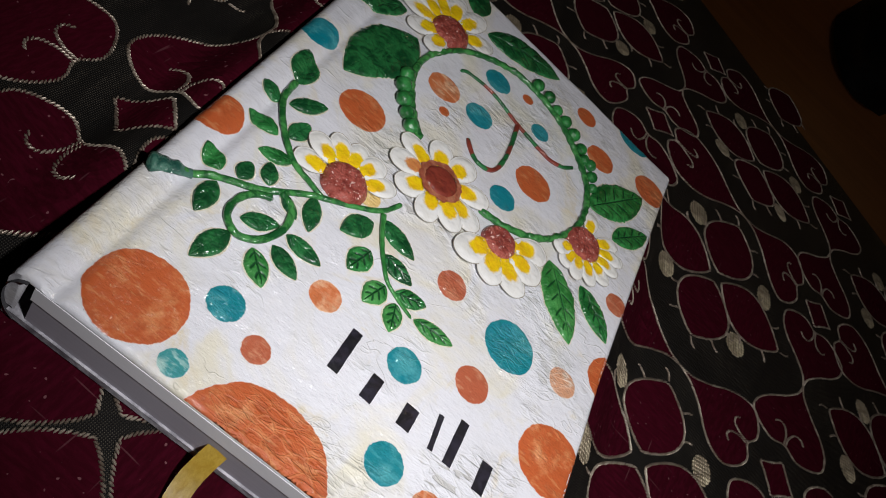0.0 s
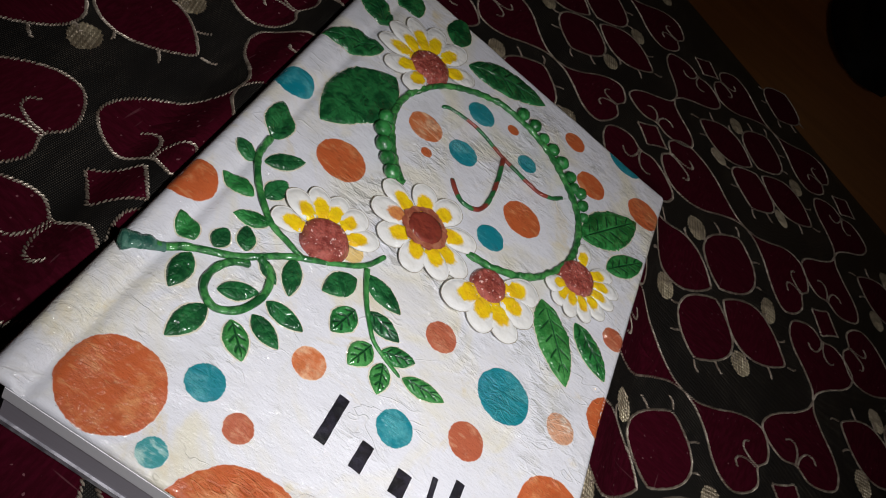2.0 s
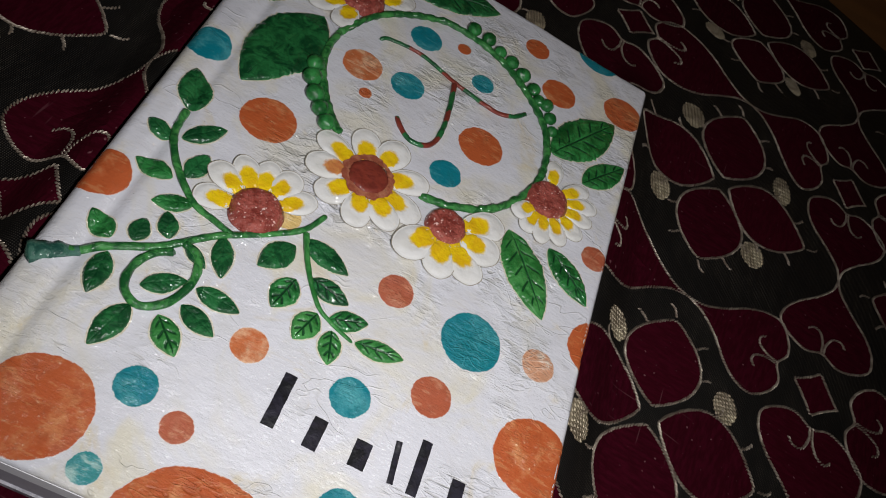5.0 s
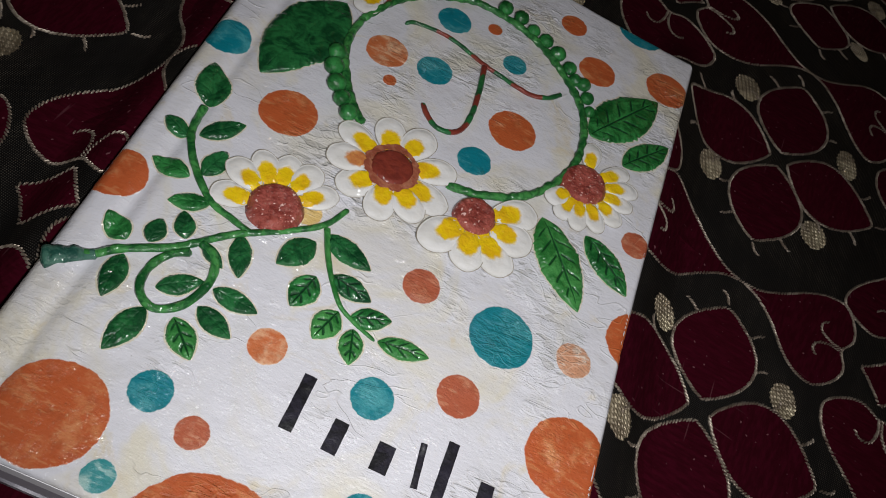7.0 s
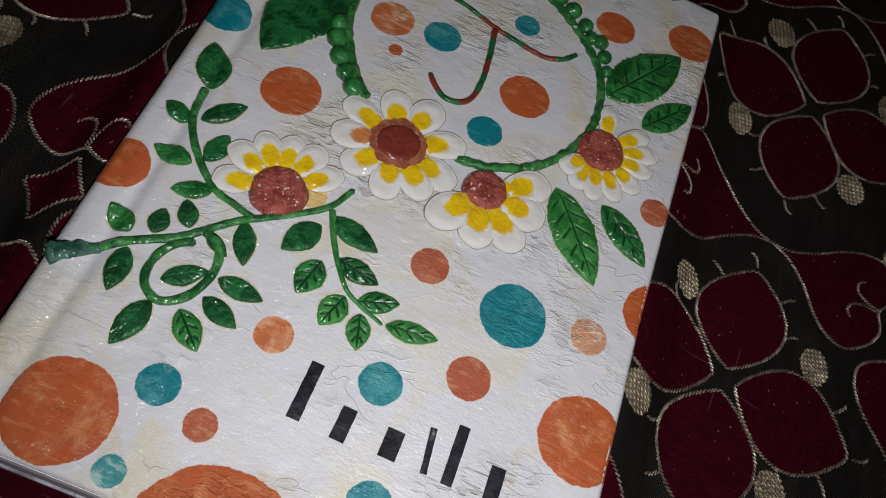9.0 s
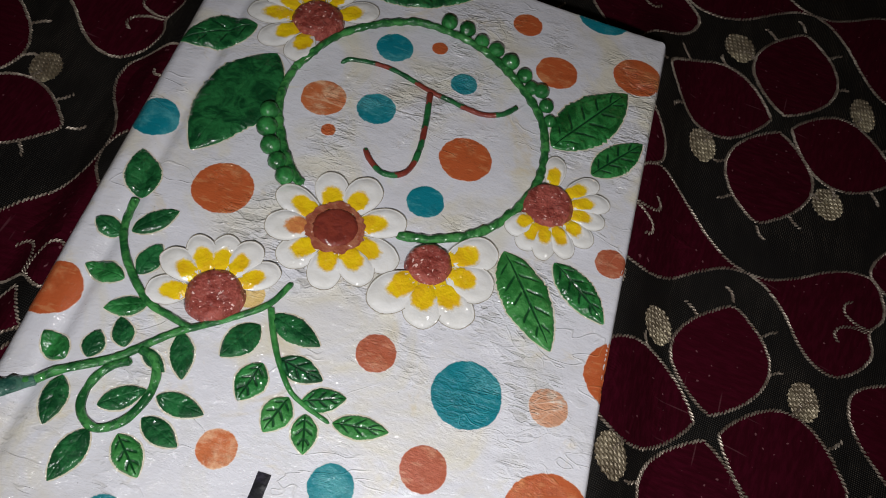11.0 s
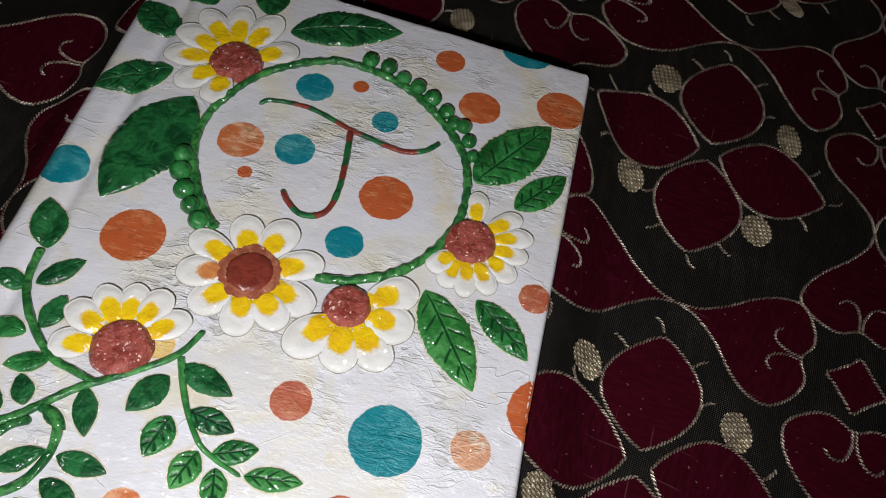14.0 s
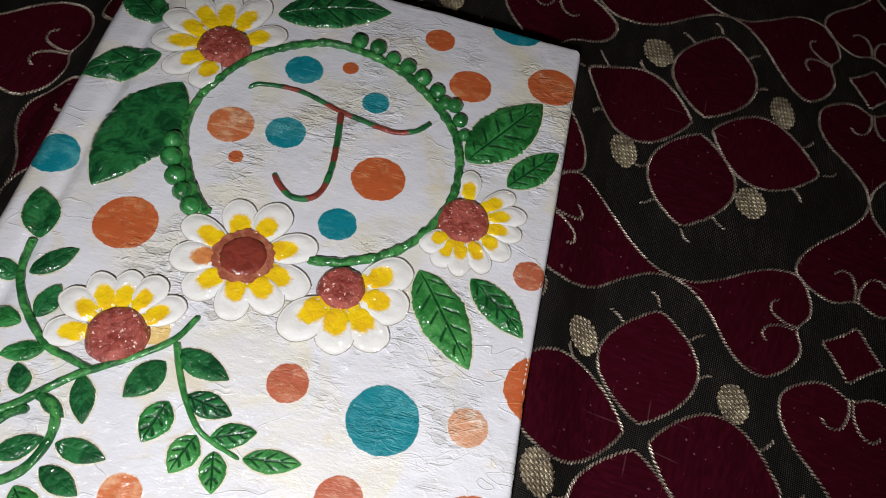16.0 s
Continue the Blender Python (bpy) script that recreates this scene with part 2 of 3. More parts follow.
YOLK = clay("yellow_paint", (0.82, 0.57, 0.006), (0.74, 0.44, 0.008), 0.22, 190.0, thinned=(0.75, 0.735, 0.71))
AMBER = clay("thin_amber_paint", (0.62, 0.27, 0.08), (0.55, 0.18, 0.06), 0.25, 330.0, thinned=(0.74, 0.71, 0.67))
BASE_WASH = clay("thin_brown_wash", (0.27, 0.065, 0.036), (0.40, 0.15, 0.085), 0.25, 300.0, thinned=(0.72, 0.68, 0.64))
RUST = clay("rust_brown_clay", (0.19, 0.028, 0.020), (0.36, 0.085, 0.066), 0.16, 260.0, (0.78, 0.52, 0.48), 0.0007, 800.0, blob=1.3, sugar=0.4)
MAHOGANY = clay("dark_brown_clay", (0.16, 0.026, 0.018), (0.22, 0.036, 0.022), 0.14, 260.0, None, 0.0003, 700.0)
LEAF = clay("green_clay", (0.004, 0.070, 0.013), (0.030, 0.21, 0.050), 0.17, 170.0, pooled=(0.002, 0.030, 0.010), thinned=(0.05, 0.27, 0.075))
FRESH = clay("light_green_clay", (0.012, 0.125, 0.022), (0.060, 0.26, 0.065), 0.17, 150.0, pooled=(0.003, 0.045, 0.012), thinned=(0.12, 0.36, 0.11))
BOTTLE = clay("dark_green_clay", (0.002, 0.044, 0.013), (0.016, 0.135, 0.038), 0.18, 170.0, pooled=(0.001, 0.024, 0.009), thinned=(0.025, 0.18, 0.055))
STEM = clay("stem_green_clay", (0.004, 0.070, 0.016), (0.055, 0.25, 0.060), 0.2, 240.0)
MURK = clay("blue_green_clay", (0.004, 0.052, 0.040), (0.06, 0.16, 0.12), 0.2, 330.0)
# contact shade round the petals, painted as a thin grey-brown outline
RIM_SHADE = clay("petal_rim_shade", (0.25, 0.215, 0.165), (0.42, 0.385, 0.325), 0.25, 300.0)
HALO = clay("cream_glue_line", (0.55, 0.50, 0.38), (0.68, 0.65, 0.56), 0.25, 300.0)
VELVET = velvet()
BROCADE = brocade()
ZARI = gilt("zari_thread", (0.19, 0.148, 0.115), (0.50, 0.43, 0.355))
OVAL_GOLD = gilt("gold_thread", (0.20, 0.165, 0.105), (0.42, 0.36, 0.25))
PAGES = paper_edge("white_page_edges", (0.84, 0.83, 0.90), (0.90, 0.89, 0.94))
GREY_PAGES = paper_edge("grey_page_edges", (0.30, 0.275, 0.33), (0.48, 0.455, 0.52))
BOARD = plain("black_spine_sheet", (0.02, 0.02, 0.025), (0.06, 0.058, 0.065), 0.45)
RIM = plain("worn_grey_board", (0.16, 0.155, 0.18), (0.50, 0.49, 0.54), 0.5, 260.0)
RIBBON = plain("gold_satin", (0.52, 0.33, 0.035), (0.62, 0.43, 0.07), 0.35, 1200.0, (1, 0.1, 1), 0.0002)
WOOD = plain("brown_floor_wood", (0.22, 0.085, 0.018), (0.30, 0.125, 0.03), 0.5, 6.0, (1, 8, 1))
WALL = plain("dim_plaster", (0.30, 0.24, 0.17), (0.36, 0.29, 0.21), 0.8, 8.0)
BLACK = plain("black_cloth", (0.008, 0.008, 0.009), (0.016, 0.015, 0.015), 0.8, 80.0)
MATTRESS = plain("dark_mattress_cloth", (0.02, 0.012, 0.012), (0.04, 0.02, 0.02), 0.85, 90.0)


# ---- mesh helpers ----
def part(name, bm, material, parent=None, label=""):
    data = bpy.data.meshes.new(name)
    bmesh.ops.recalc_face_normals(bm, faces=bm.faces)
    for e in bm.edges:
        if e.calc_face_angle(0.0) > radians(55):
            e.smooth = False
    bm.to_mesh(data)
    bm.free()
    for m in (material if isinstance(material, (list, tuple)) else [material]):
        data.materials.append(m)
    for p in data.polygons:
        p.use_smooth = True
    ob = new(name, data)
    ob.parent = parent
    return tagged(ob, label)


def lattice(bm, rows):
    """Faces over a grid of points; returns the rows of vertices."""
    grid = [[bm.verts.new(p) for p in row] for row in rows]
    for a, b in zip(grid, grid[1:]):
        for i in range(len(a) - 1):
            bm.faces.new((a[i], a[i + 1], b[i + 1], b[i]))
    return grid


def box(bm, x0, y0, z0, x1, y1, z1, bevel=0.0):
    made = bmesh.ops.create_cube(bm, size=1.0)
    for v in made["verts"]:
        v.co = Vector((x0 + (v.co.x + 0.5) * (x1 - x0), y0 + (v.co.y + 0.5) * (y1 - y0), z0 + (v.co.z + 0.5) * (z1 - z0)))
    if bevel:
        edges = list({e for v in made["verts"] for e in v.link_edges})
        bmesh.ops.bevel(bm, geom=edges, offset=bevel, segments=2, affect="EDGES")


def smooth_path(points, step=0.6):
    """A rounded line through a few points in millimetres, at about even steps."""
    p = [Vector((*q, 0)) if len(q) == 2 else Vector(q) for q in points]
    p = [2 * p[0] - p[1], *p, 2 * p[-1] - p[-2]]
    out = []
    for i in range(1, len(p) - 2):
        n = max(2, int((p[i + 1] - p[i]).length / step))
        for k in range(n):
            t = k / n
            out.append(0.5 * (2 * p[i] + (p[i + 1] - p[i - 1]) * t + (2 * p[i - 1] - 5 * p[i] + 4 * p[i + 1] - p[i + 2]) * t * t
                              + (3 * p[i] - p[i - 1] - 3 * p[i + 1] + p[i + 2]) * t ** 3))
    return out + [p[-2]]


def ease(v):
    v = min(1.0, max(0.0, v))
    return v * v * (3 - 2 * v)


# ---- the book's shape, in millimetres: a hand-made cover, edges set out of square to fit the camera's view ----
def left_edge(y):
    return 2.5 - 0.022 * y


def right_edge(y):
    return 134.6 + 0.03 * max(0.0, y - 90)


def top_edge(x):
    return 218.3 - 0.07 * x


BOTTOM = 6.5
TOP = 18.0


def cover_z(x, y):
    """The height of the front cover, with its hinge groove, its rounded spine and a slow unevenness."""
    z = TOP - 1.1 * math.exp(-((x - 11.3) / 2.0) ** 2)
    d = x - left_edge(y)
    if d < 3.5:
        z -= 3.5 - math.sqrt(max(0.0, 3.5 ** 2 - (3.5 - d) ** 2))
    for e in (right_edge(y) - x, y - BOTTOM, top_edge(x) - y):
        if e < 0.9:
            z -= 0.7 * (1 - max(0.0, e) / 0.9) ** 2
    return z + 0.28 * noise.noise((x * 0.06, y * 0.06, 3.1)) + 0.1 * noise.noise((x * 0.25, y * 0.25, 7.7))


def inside(x, y):
    """The nearest place that still lies on the cover, with its rounded far corner."""
    y = min(max(y, BOTTOM), top_edge(x))
    x = min(max(x, left_edge(y)), right_edge(y))
    cx, cy = right_edge(205) - 4.0, top_edge(134) - 4.0
    if x > cx and y > cy:
        r = math.hypot(x - cx, y - cy)
        if r > 4.0:
            x, y = cx + (x - cx) * 4 / r, cy + (y - cy) * 4 / r
    return x, y


def on_cover(x, y, up=0.0):
    x, y = inside(x, y)
    return Vector((x * MM, y * MM, (cover_z(x, y) + up) * MM))


book = new("book")
tagged(book, "handmade white book with painted dots and clay flowers", "book")

bm = bmesh.new()
NX, NY = 150, 220
rows = []
for j in range(NY + 1):
    row = []
    for i in range(NX + 1):
        s = i / NX
        s = s * s * (3 - 2 * s) * 0.25 + s * 0.75
        x0 = s * 136
        y = BOTTOM + j / NY * (top_edge(x0) - BOTTOM)
        x = left_edge(y) + s * (right_edge(y) - left_edge(y))
        row.append(on_cover(x, y))
    rows.append(row)
top = lattice(bm, rows)
rim = top[0] + [r[-1] for r in top[1:]] + top[-1][-2::-1] + [r[0] for r in top[-2:0:-1]]
low = []
for v in rim:
    low.append(bm.verts.new((v.co.x, v.co.y, (TOP - 1.5) * MM if v.co.x > 0.006 else 0.004)))
for i in range(len(rim)):
    k = (i + 1) % len(rim)
    bm.faces.new((rim[i], rim[k], low[k], low[i]))
cover = part("front_cover", bm, PAPER, book, "crinkled white varnished paper cover")

# the lower page box is coloured greyer than the upper one
for name, b, material, label in (
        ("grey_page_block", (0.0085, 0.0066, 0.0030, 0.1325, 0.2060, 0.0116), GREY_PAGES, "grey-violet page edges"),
        ("page_block", (0.0080, 0.0064, 0.0116, 0.1325, 0.2060, 0.0163), PAGES, "pale lilac-white page edges"),
        ("back_cover", (0.0035, 0.0060, 0.0010, 0.1345, 0.2090, 0.0030), RIM, "grey back board with worn pale rim")):
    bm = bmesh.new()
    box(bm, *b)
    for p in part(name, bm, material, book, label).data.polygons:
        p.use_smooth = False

# the open end of the spine: a black, curled sheet
bm = bmesh.new()
rows = []
for j in range(13):
    a = radians(-80 + 160 * j / 12)
    rows.append([((7.5 - 5.0 * math.cos(a)) * MM, y * MM, (9.2 + 7.8 * math.sin(a)) * MM) for y in (5.6, 9.0, 205.0)])
lattice(bm, rows)
part("spine_end_sheet", bm, BOARD, book, "black curled sheet in the open spine end")


# ---- painted dots ----
def painted_dot(colour, x, y, r):
    bm = bmesh.new()
    seed = random.random() * 50
    rings, n = max(4, int(r * 1.1)), max(28, int(r * 7))
    rim = bm.verts.layers.float.new("rim")
    middle = bm.verts.new(on_cover(x, y, 0.09))
    last = None
    sizes = [r * k / rings for k in range(1, rings)] + [r - 0.35, r + 0.25]
    for k, size in enumerate(sizes):
        ring = []
        for i in range(n):
            a = 2 * math.pi * i / n
            rr = size
            if k >= rings - 1:
                rr *= 1 + 0.03 * noise.noise((math.cos(a) * 2.5 + seed, math.sin(a) * 2.5, 0)) + 0.016 * noise.noise((math.cos(a) * 11 + seed, math.sin(a) * 11, 4))
            ring.append(bm.verts.new(on_cover(x + rr * math.cos(a), y + rr * math.sin(a), 0.09 if k < rings else 0.05)))
            ring[-1][rim] = 1.0 if k == rings else (0.45 if k == rings - 1 else 0.0)
        for i in range(n):
            k2 = (i + 1) % n
            if last:
                bm.faces.new((last[i], ring[i], ring[k2], last[k2]))
            else:
                bm.faces.new((middle, ring[i], ring[k2]))
        last = ring
    bmesh.ops.remove_doubles(bm, verts=bm.verts, dist=1e-6)
    part("painted_dot", bm, PAINTS[colour], cover)


for colour, x, y, r in (("teal", 5.3, 127.8, 6.2), ("orange", 30.4, 112.3, 7.7), ("apricot", 44.8, 149.5, 6.2), ("orange", 49.5, 139.2, 1.9),
                        ("teal", 59.6, 150.9, 5.4), ("teal", 58.2, 174.9, 5.4), ("orange", 70.8, 179.4, 2.3), ("teal", 80.9, 168.5, 3.8),
                        ("orange", 87.6, 142.3, 7.2), ("teal", 80.7, 125.3, 4.9)):
    painted_dot(colour, x, y, r)
for colour, x, y, r in (("orange", 94.2, 199.2, 4.5), ("orange", 106.4, 183.0, 6.2), ("orange", 130.5, 190.1, 7.4), ("teal", 117.2, 213.0, 8.6),
                        ("brick", 131.7, 122.6, 4.2), ("orange", 138.0, 92.1, 8.6), ("pink", 122.6, 79.5, 4.6), ("brick", 80.6, 80.6, 4.7),
                        ("teal", 103.5, 76.9, 8.2), ("apricot", 54.3, 49.5, 4.3)):
    painted_dot(colour, x, y, r)
for colour, x, y, r in (("teal", 37.6, 30.1, 4.5), ("brick", 49.1, 25.6, 3.5), ("orange", 22.9, 18.2, 11.0), ("sea", 37.5, 11.0, 3.2),
                        ("teal", 80.1, 48.5, 4.9), ("teal", 87.3, 23.2, 5.1), ("brick", 98.2, 57.6, 5.2), ("orange", 127.0, 54.2, 10.3),
                        ("orange", 4.1, 74.2, 7.0), ("apricot", 101.5, 20.4, 4.6), ("orange", 62.0, 1.7, 18.7)):
    painted_dot(colour, x, y, r)


PAINTS["wash"] = paint("amber_wash", (0.66, 0.46, 0.17), (0.76, 0.68, 0.48), 1.1)
for x, y, r in ((47.8, 86.0, 3.4),):
    painted_dot("wash", x, y, r)


# ---- the name in black ink stands as plain bars ----
def ink_bar(x0, y0, x1, y1, width):
    bm = bmesh.new()
    a, b = Vector((x0, y0, 0)), Vector((x1, y1, 0))
    side = (b - a).normalized().cross(Vector((0, 0, 1))) * width / 2
    rows = []
    for j in range(25):
        t = j / 24
        p = a.lerp(b, t)
        e = 1 + 0.06 * noise.noise((x0, t * 6, 1))
        rows.append([on_cover(p.x + side.x * k * e, p.y + side.y * k * e, 0.22 - 0.12 * k * k) for k in (-1, -0.5, 0, 0.5, 1)])
    lattice(bm, rows)
    part("ink_bar", bm, INK, cover)


for x0, y0, x1, y1, w in ((65.6, 33.9, 65.9, 47.4, 3.0), (75.8, 33.2, 76.2, 40.8, 3.4), (87.0, 33.6, 87.2, 40.2, 4.0), (95.6, 33.6, 94.6, 43.8, 1.5),
                          (100.9, 33.2, 101.0, 46.8, 2.6), (110.8, 32.4, 110.9, 41.2, 3.4)):
    ink_bar(x0, y0, x1, y1, w)


# ---- clay flowers ----
def petal_mesh(bm, cx, cy, tx, ty, width, start, lift, shrink=1.0, slide=0.0, up=0.0):
    """An egg-shaped petal from near the flower's middle to its tip: a rounded rim round a shallow hollow."""
    axis = Vector((tx - cx, ty - cy, 0))
    length = axis.length
    axis.normalize()
    side = Vector((-axis.y, axis.x, 0))
    seed = tx * 1.7 + ty
    half = (length - start) / 2
    mid = start + half
    n = 30

    def place(rho, a):
        ca, sa = math.cos(a), math.sin(a)
        wob = 1 + 0.05 * noise.noise((ca * 1.6 + seed, sa * 1.6, 2)) * (1.0 if shrink == 1.0 else 2.0) + (0.0 if shrink == 1.0 else 0.08 * noise.noise((ca * 4 + seed, sa * 4, 8)))
        along = mid + half * (slide + ca * rho * shrink * wob)
        wide = width / 2 * sa * rho * shrink * wob * ((1 + 0.14 * ca) if shrink == 1.0 else 0.98 * (1 + 0.2 * ca))
        p = Vector((cx, cy, 0)) + axis * along + side * wide
        e = rho * shrink if shrink != 1.0 else rho
        e = min(0.9, math.hypot(e * math.cos(a) + slide, e * math.sin(a)))
        dome = lift * (math.sqrt(max(0.0, 1 - e ** 5)) * (0.80 + 0.3 * e * e))
        dome += 0.12 * noise.noise((p.x * 0.5, p.y * 0.5, seed))
        q = inside(p.x, p.y)
        return Vector((p.x * MM, p.y * MM, (cover_z(*q) + (dome if e < 0.999 or shrink != 1.0 else 0.1) + up) * MM))

    thin = bm.verts.layers.float.new("thin")
    centre = bm.verts.new(place(0.0, 0.0))
    last = None
    for rho in (0.3, 0.55, 0.75, 0.87, 0.94, 0.98, 1.0, 1.035)[:8 if shrink == 1.0 else 7]:
        ring = [bm.verts.new(place(rho, 2 * math.pi * i / n)) for i in range(n)]
        for i, v in enumerate(ring):
            v[thin] = rho * min(1.0, 1 + 0.8 * math.cos(2 * math.pi * i / n))
        for i in range(n):
            k = (i + 1) % n
            if last:
                bm.faces.new((last[i], ring[i], ring[k], last[k])).material_index = 1 if rho > 1.0 else 0
            else:
                bm.faces.new((centre, ring[i], ring[k]))
        last = ring


def clay_flower(cx, cy, r, width, tips, heart=RUST, amber=()):
    flower = new("clay_flower")
    flower.parent = book
    for i, (tx, ty) in enumerate(tips):
        lift = 1.8 + 0.2 * math.sin(i * 2.1)
        bm = bmesh.new()
        petal_mesh(bm, cx, cy, tx, ty, width * (1 + 0.06 * math.sin(i * 1.7)), r * 0.8, lift)
        part("petal", bm, [PETAL, RIM_SHADE], flower)
        bm = bmesh.new()
        petal_mesh(bm, cx, cy, tx, ty, width * 0.95, r * 0.8, lift, 0.74 + 0.05 * math.sin(i * 4.1), -0.38 + 0.07 * math.sin(i * 2.9), 0.05)
        part("petal_paint", bm, AMBER if i in amber else YOLK, flower)
    bm = bmesh.new()
    n = 44
    middle = bm.verts.new(on_cover(cx, cy, 2.5))
    last = None
    for k in range(1, 15):
        e = k / 14
        ring = []
        for i in range(n):
            a = 2 * math.pi * i / n
            rr = r * e * (1 + 0.05 * noise.noise((math.cos(a) * 2 + cx, math.sin(a) * 2, 1)))
            x, y = cx + rr * math.cos(a), cy + rr * math.sin(a)
            up = 2.7 * (1 - e ** 10) + (0.16 * noise.noise((x * 1.4, y * 1.4, 5)) + 0.14 * noise.noise((x * 0.7, y * 0.7, 2))) * (1.2 if heart is RUST else 0.5)
            ring.append(bm.verts.new(on_cover(x, y, up if k < 14 else 0.2)))
        for i in range(n):
            j = (i + 1) % n
            if last:
                bm.faces.new((last[i], ring[i], ring[j], last[j]))
            else:
                bm.faces.new((middle, ring[i], ring[j]))
        last = ring
    if heart is MAHOGANY:
        wash = bmesh.new()
        thin = wash.verts.layers.float.new("thin")
        rings = []
        for e in (0.84, 0.98, 1.06, 1.15):
            rings.append([])
            for i in range(73):
                a = 2 * math.pi * i / 72
                rr = r * (1 + (e - 1) * (1 + 0.9 * noise.noise((math.cos(a) * 3, math.sin(a) * 3, cx)) + 0.6 * noise.noise((math.cos(a) * 8, math.sin(a) * 8, cx))))
                v = wash.verts.new(on_cover(cx + rr * math.cos(a), cy + rr * math.sin(a), 2.15 - 0.5 * (e - 0.84)))
                v[thin] = 0.2 + 0.45 * (e - 0.84) / 0.31
                rings[-1].append(v)
        for p, q in zip(rings, rings[1:]):
            for i in range(72):
                wash.faces.new((p[i], p[i + 1], q[i + 1], q[i]))
        part("centre_wash", wash, BASE_WASH, flower, "thin brown wash round the clay centre")
    part("flower_centre", bm, heart, flower, "glossy rust-brown knobbly clay centre")
    return tagged(flower, "white clay daisy with yellow-painted petals")


clay_flower(34.0, 176.3, 7.9, 8.8, ((49.5, 186.8), (39.9, 198.3), (28.2, 199.0), (18.5, 194.1), (13.9, 184.4), (13.9, 173.4), (21.3, 162.0), (32.4, 158.4)))
clay_flower(40.2, 83.0, 7.2, 7.2, ((52.1, 94.2), (45.0, 99.1), (37.5, 99.2), (30.2, 96.6), (24.8, 90.3), (24.8, 80.0)))
clay_flower(61.3, 109.2, 6.5, 8.6, ((77.6, 117.3), (66.6, 126.6), (54.6, 125.4), (44.0, 116.3), (44.3, 105.2), (51.4, 95.9), (63.1, 91.9), (73.0, 96.4), (78.8, 103.5)), MAHOGANY, (4,))
clay_flower(86.5, 106.9, 6.2, 9.8, ((102.1, 116.3), (103.4, 104.0), (99.0, 92.8), (88.5, 89.3), (76.2, 91.0)))
clay_flower(112.3, 134.2, 7.3, 6.3, ((128.0, 133.0), (128.4, 140.0), (124.2, 146.4), (112.0, 151.0), (103.4, 122.6), (108.0, 118.6), (113.6, 117.2), (120.0, 119.6), (125.4, 125.4)))


# ---- clay leaves ----
def clay_leaf(ax, ay, bx, by, width, material=LEAF, bend=0.0, thick=1.0, veins=5, vein=0.1):
    """A leaf from its stalk to its tip, domed, with a grooved midrib and pressed side veins."""
    bm = bmesh.new()
    a, b = Vector((ax, ay, 0)), Vector((bx, by, 0))
    axis = b - a
    length = axis.length
    axis.normalize()
    side = Vector((-axis.y, axis.x, 0))
    seed = ax + by * 1.3
    ns, nt = (120, 62) if width > 8.5 else (64, 34)
    rows, veined, faded = [], [], []
    for i in range(ns + 1):
        s = i / ns
        w = width / 2 * (math.sin(math.pi * s ** 0.88) ** 0.8 if 0 < i < ns else 0.02)
        row = []
        for j in range(nt + 1):
            t = -1 + 2 * (j - 1) / (nt - 2)
            edge = 1 + 0.07 * noise.noise((s * 7 + seed, 3 if t > 0 else 9, 0)) + 0.08 * noise.noise((s * 34 + seed, 3 if t > 0 else 9, 5))
            skirt = abs(t) > 1.0001
            off = w * min(1.0, max(-1.0, t)) * edge + (math.copysign(0.42, t) if skirt else 0.0)
            p = a + axis * length * s + side * (off + bend * width * math.sin(math.pi * s))
            h = thick * math.sqrt(max(0.0, 1 - t ** 4)) * min(1.0, 5 * s + 0.3, 6 * (1 - s) + 0.2)
            rib = math.exp(-(t * width / 2 / 0.28) ** 2) * (s < 0.93)
            q = (s * veins - abs(t) * 1.0 + 0.04 * noise.noise((s * 3, t, seed))) % 1.0
            gap = abs(q - 0.5) * length / veins * 0.8
            window = ease((abs(t) - 0.04) / 0.12) * ease((0.86 + 0.2 * noise.noise((s * 9, seed, 1)) - abs(t)) / 0.35) * ease((s - 0.08) / 0.1) * ease((0.93 - s) / 0.1)
            branch = math.exp(-(gap / 0.33) ** 2) * window
            h -= 1.3 * vein * max(rib, 0.9 * branch)
            h += 0.14 * noise.noise((p.x * 0.6, p.y * 0.6, seed))
            if abs(t) > 0.999:
                h = 0.05
            veined.append(max(rib, branch) * min(1.0, vein / 0.28))
            faded.append(max(abs(t) ** 5, ease((0.12 - s) / 0.12)) * 0.85)
            row.append(on_cover(p.x, p.y, max(h, 0.0) + 0.05))
        rows.append(row)
    layers = [bm.verts.layers.float.new(key) for key in ("vein", "thin")]
    grid = lattice(bm, rows)
    for v, a_vein, a_thin in zip((v for r in grid for v in r), veined, faded):
        v[layers[0]], v[layers[1]] = a_vein, a_thin
    bm.faces.ensure_lookup_table()
    for k, f in enumerate(bm.faces):
        f.material_index = 1 if k % nt in (0, nt - 1) else 0
    return part("clay_leaf", bm, [material, HALO], book, "glossy green clay leaf with pressed veins")


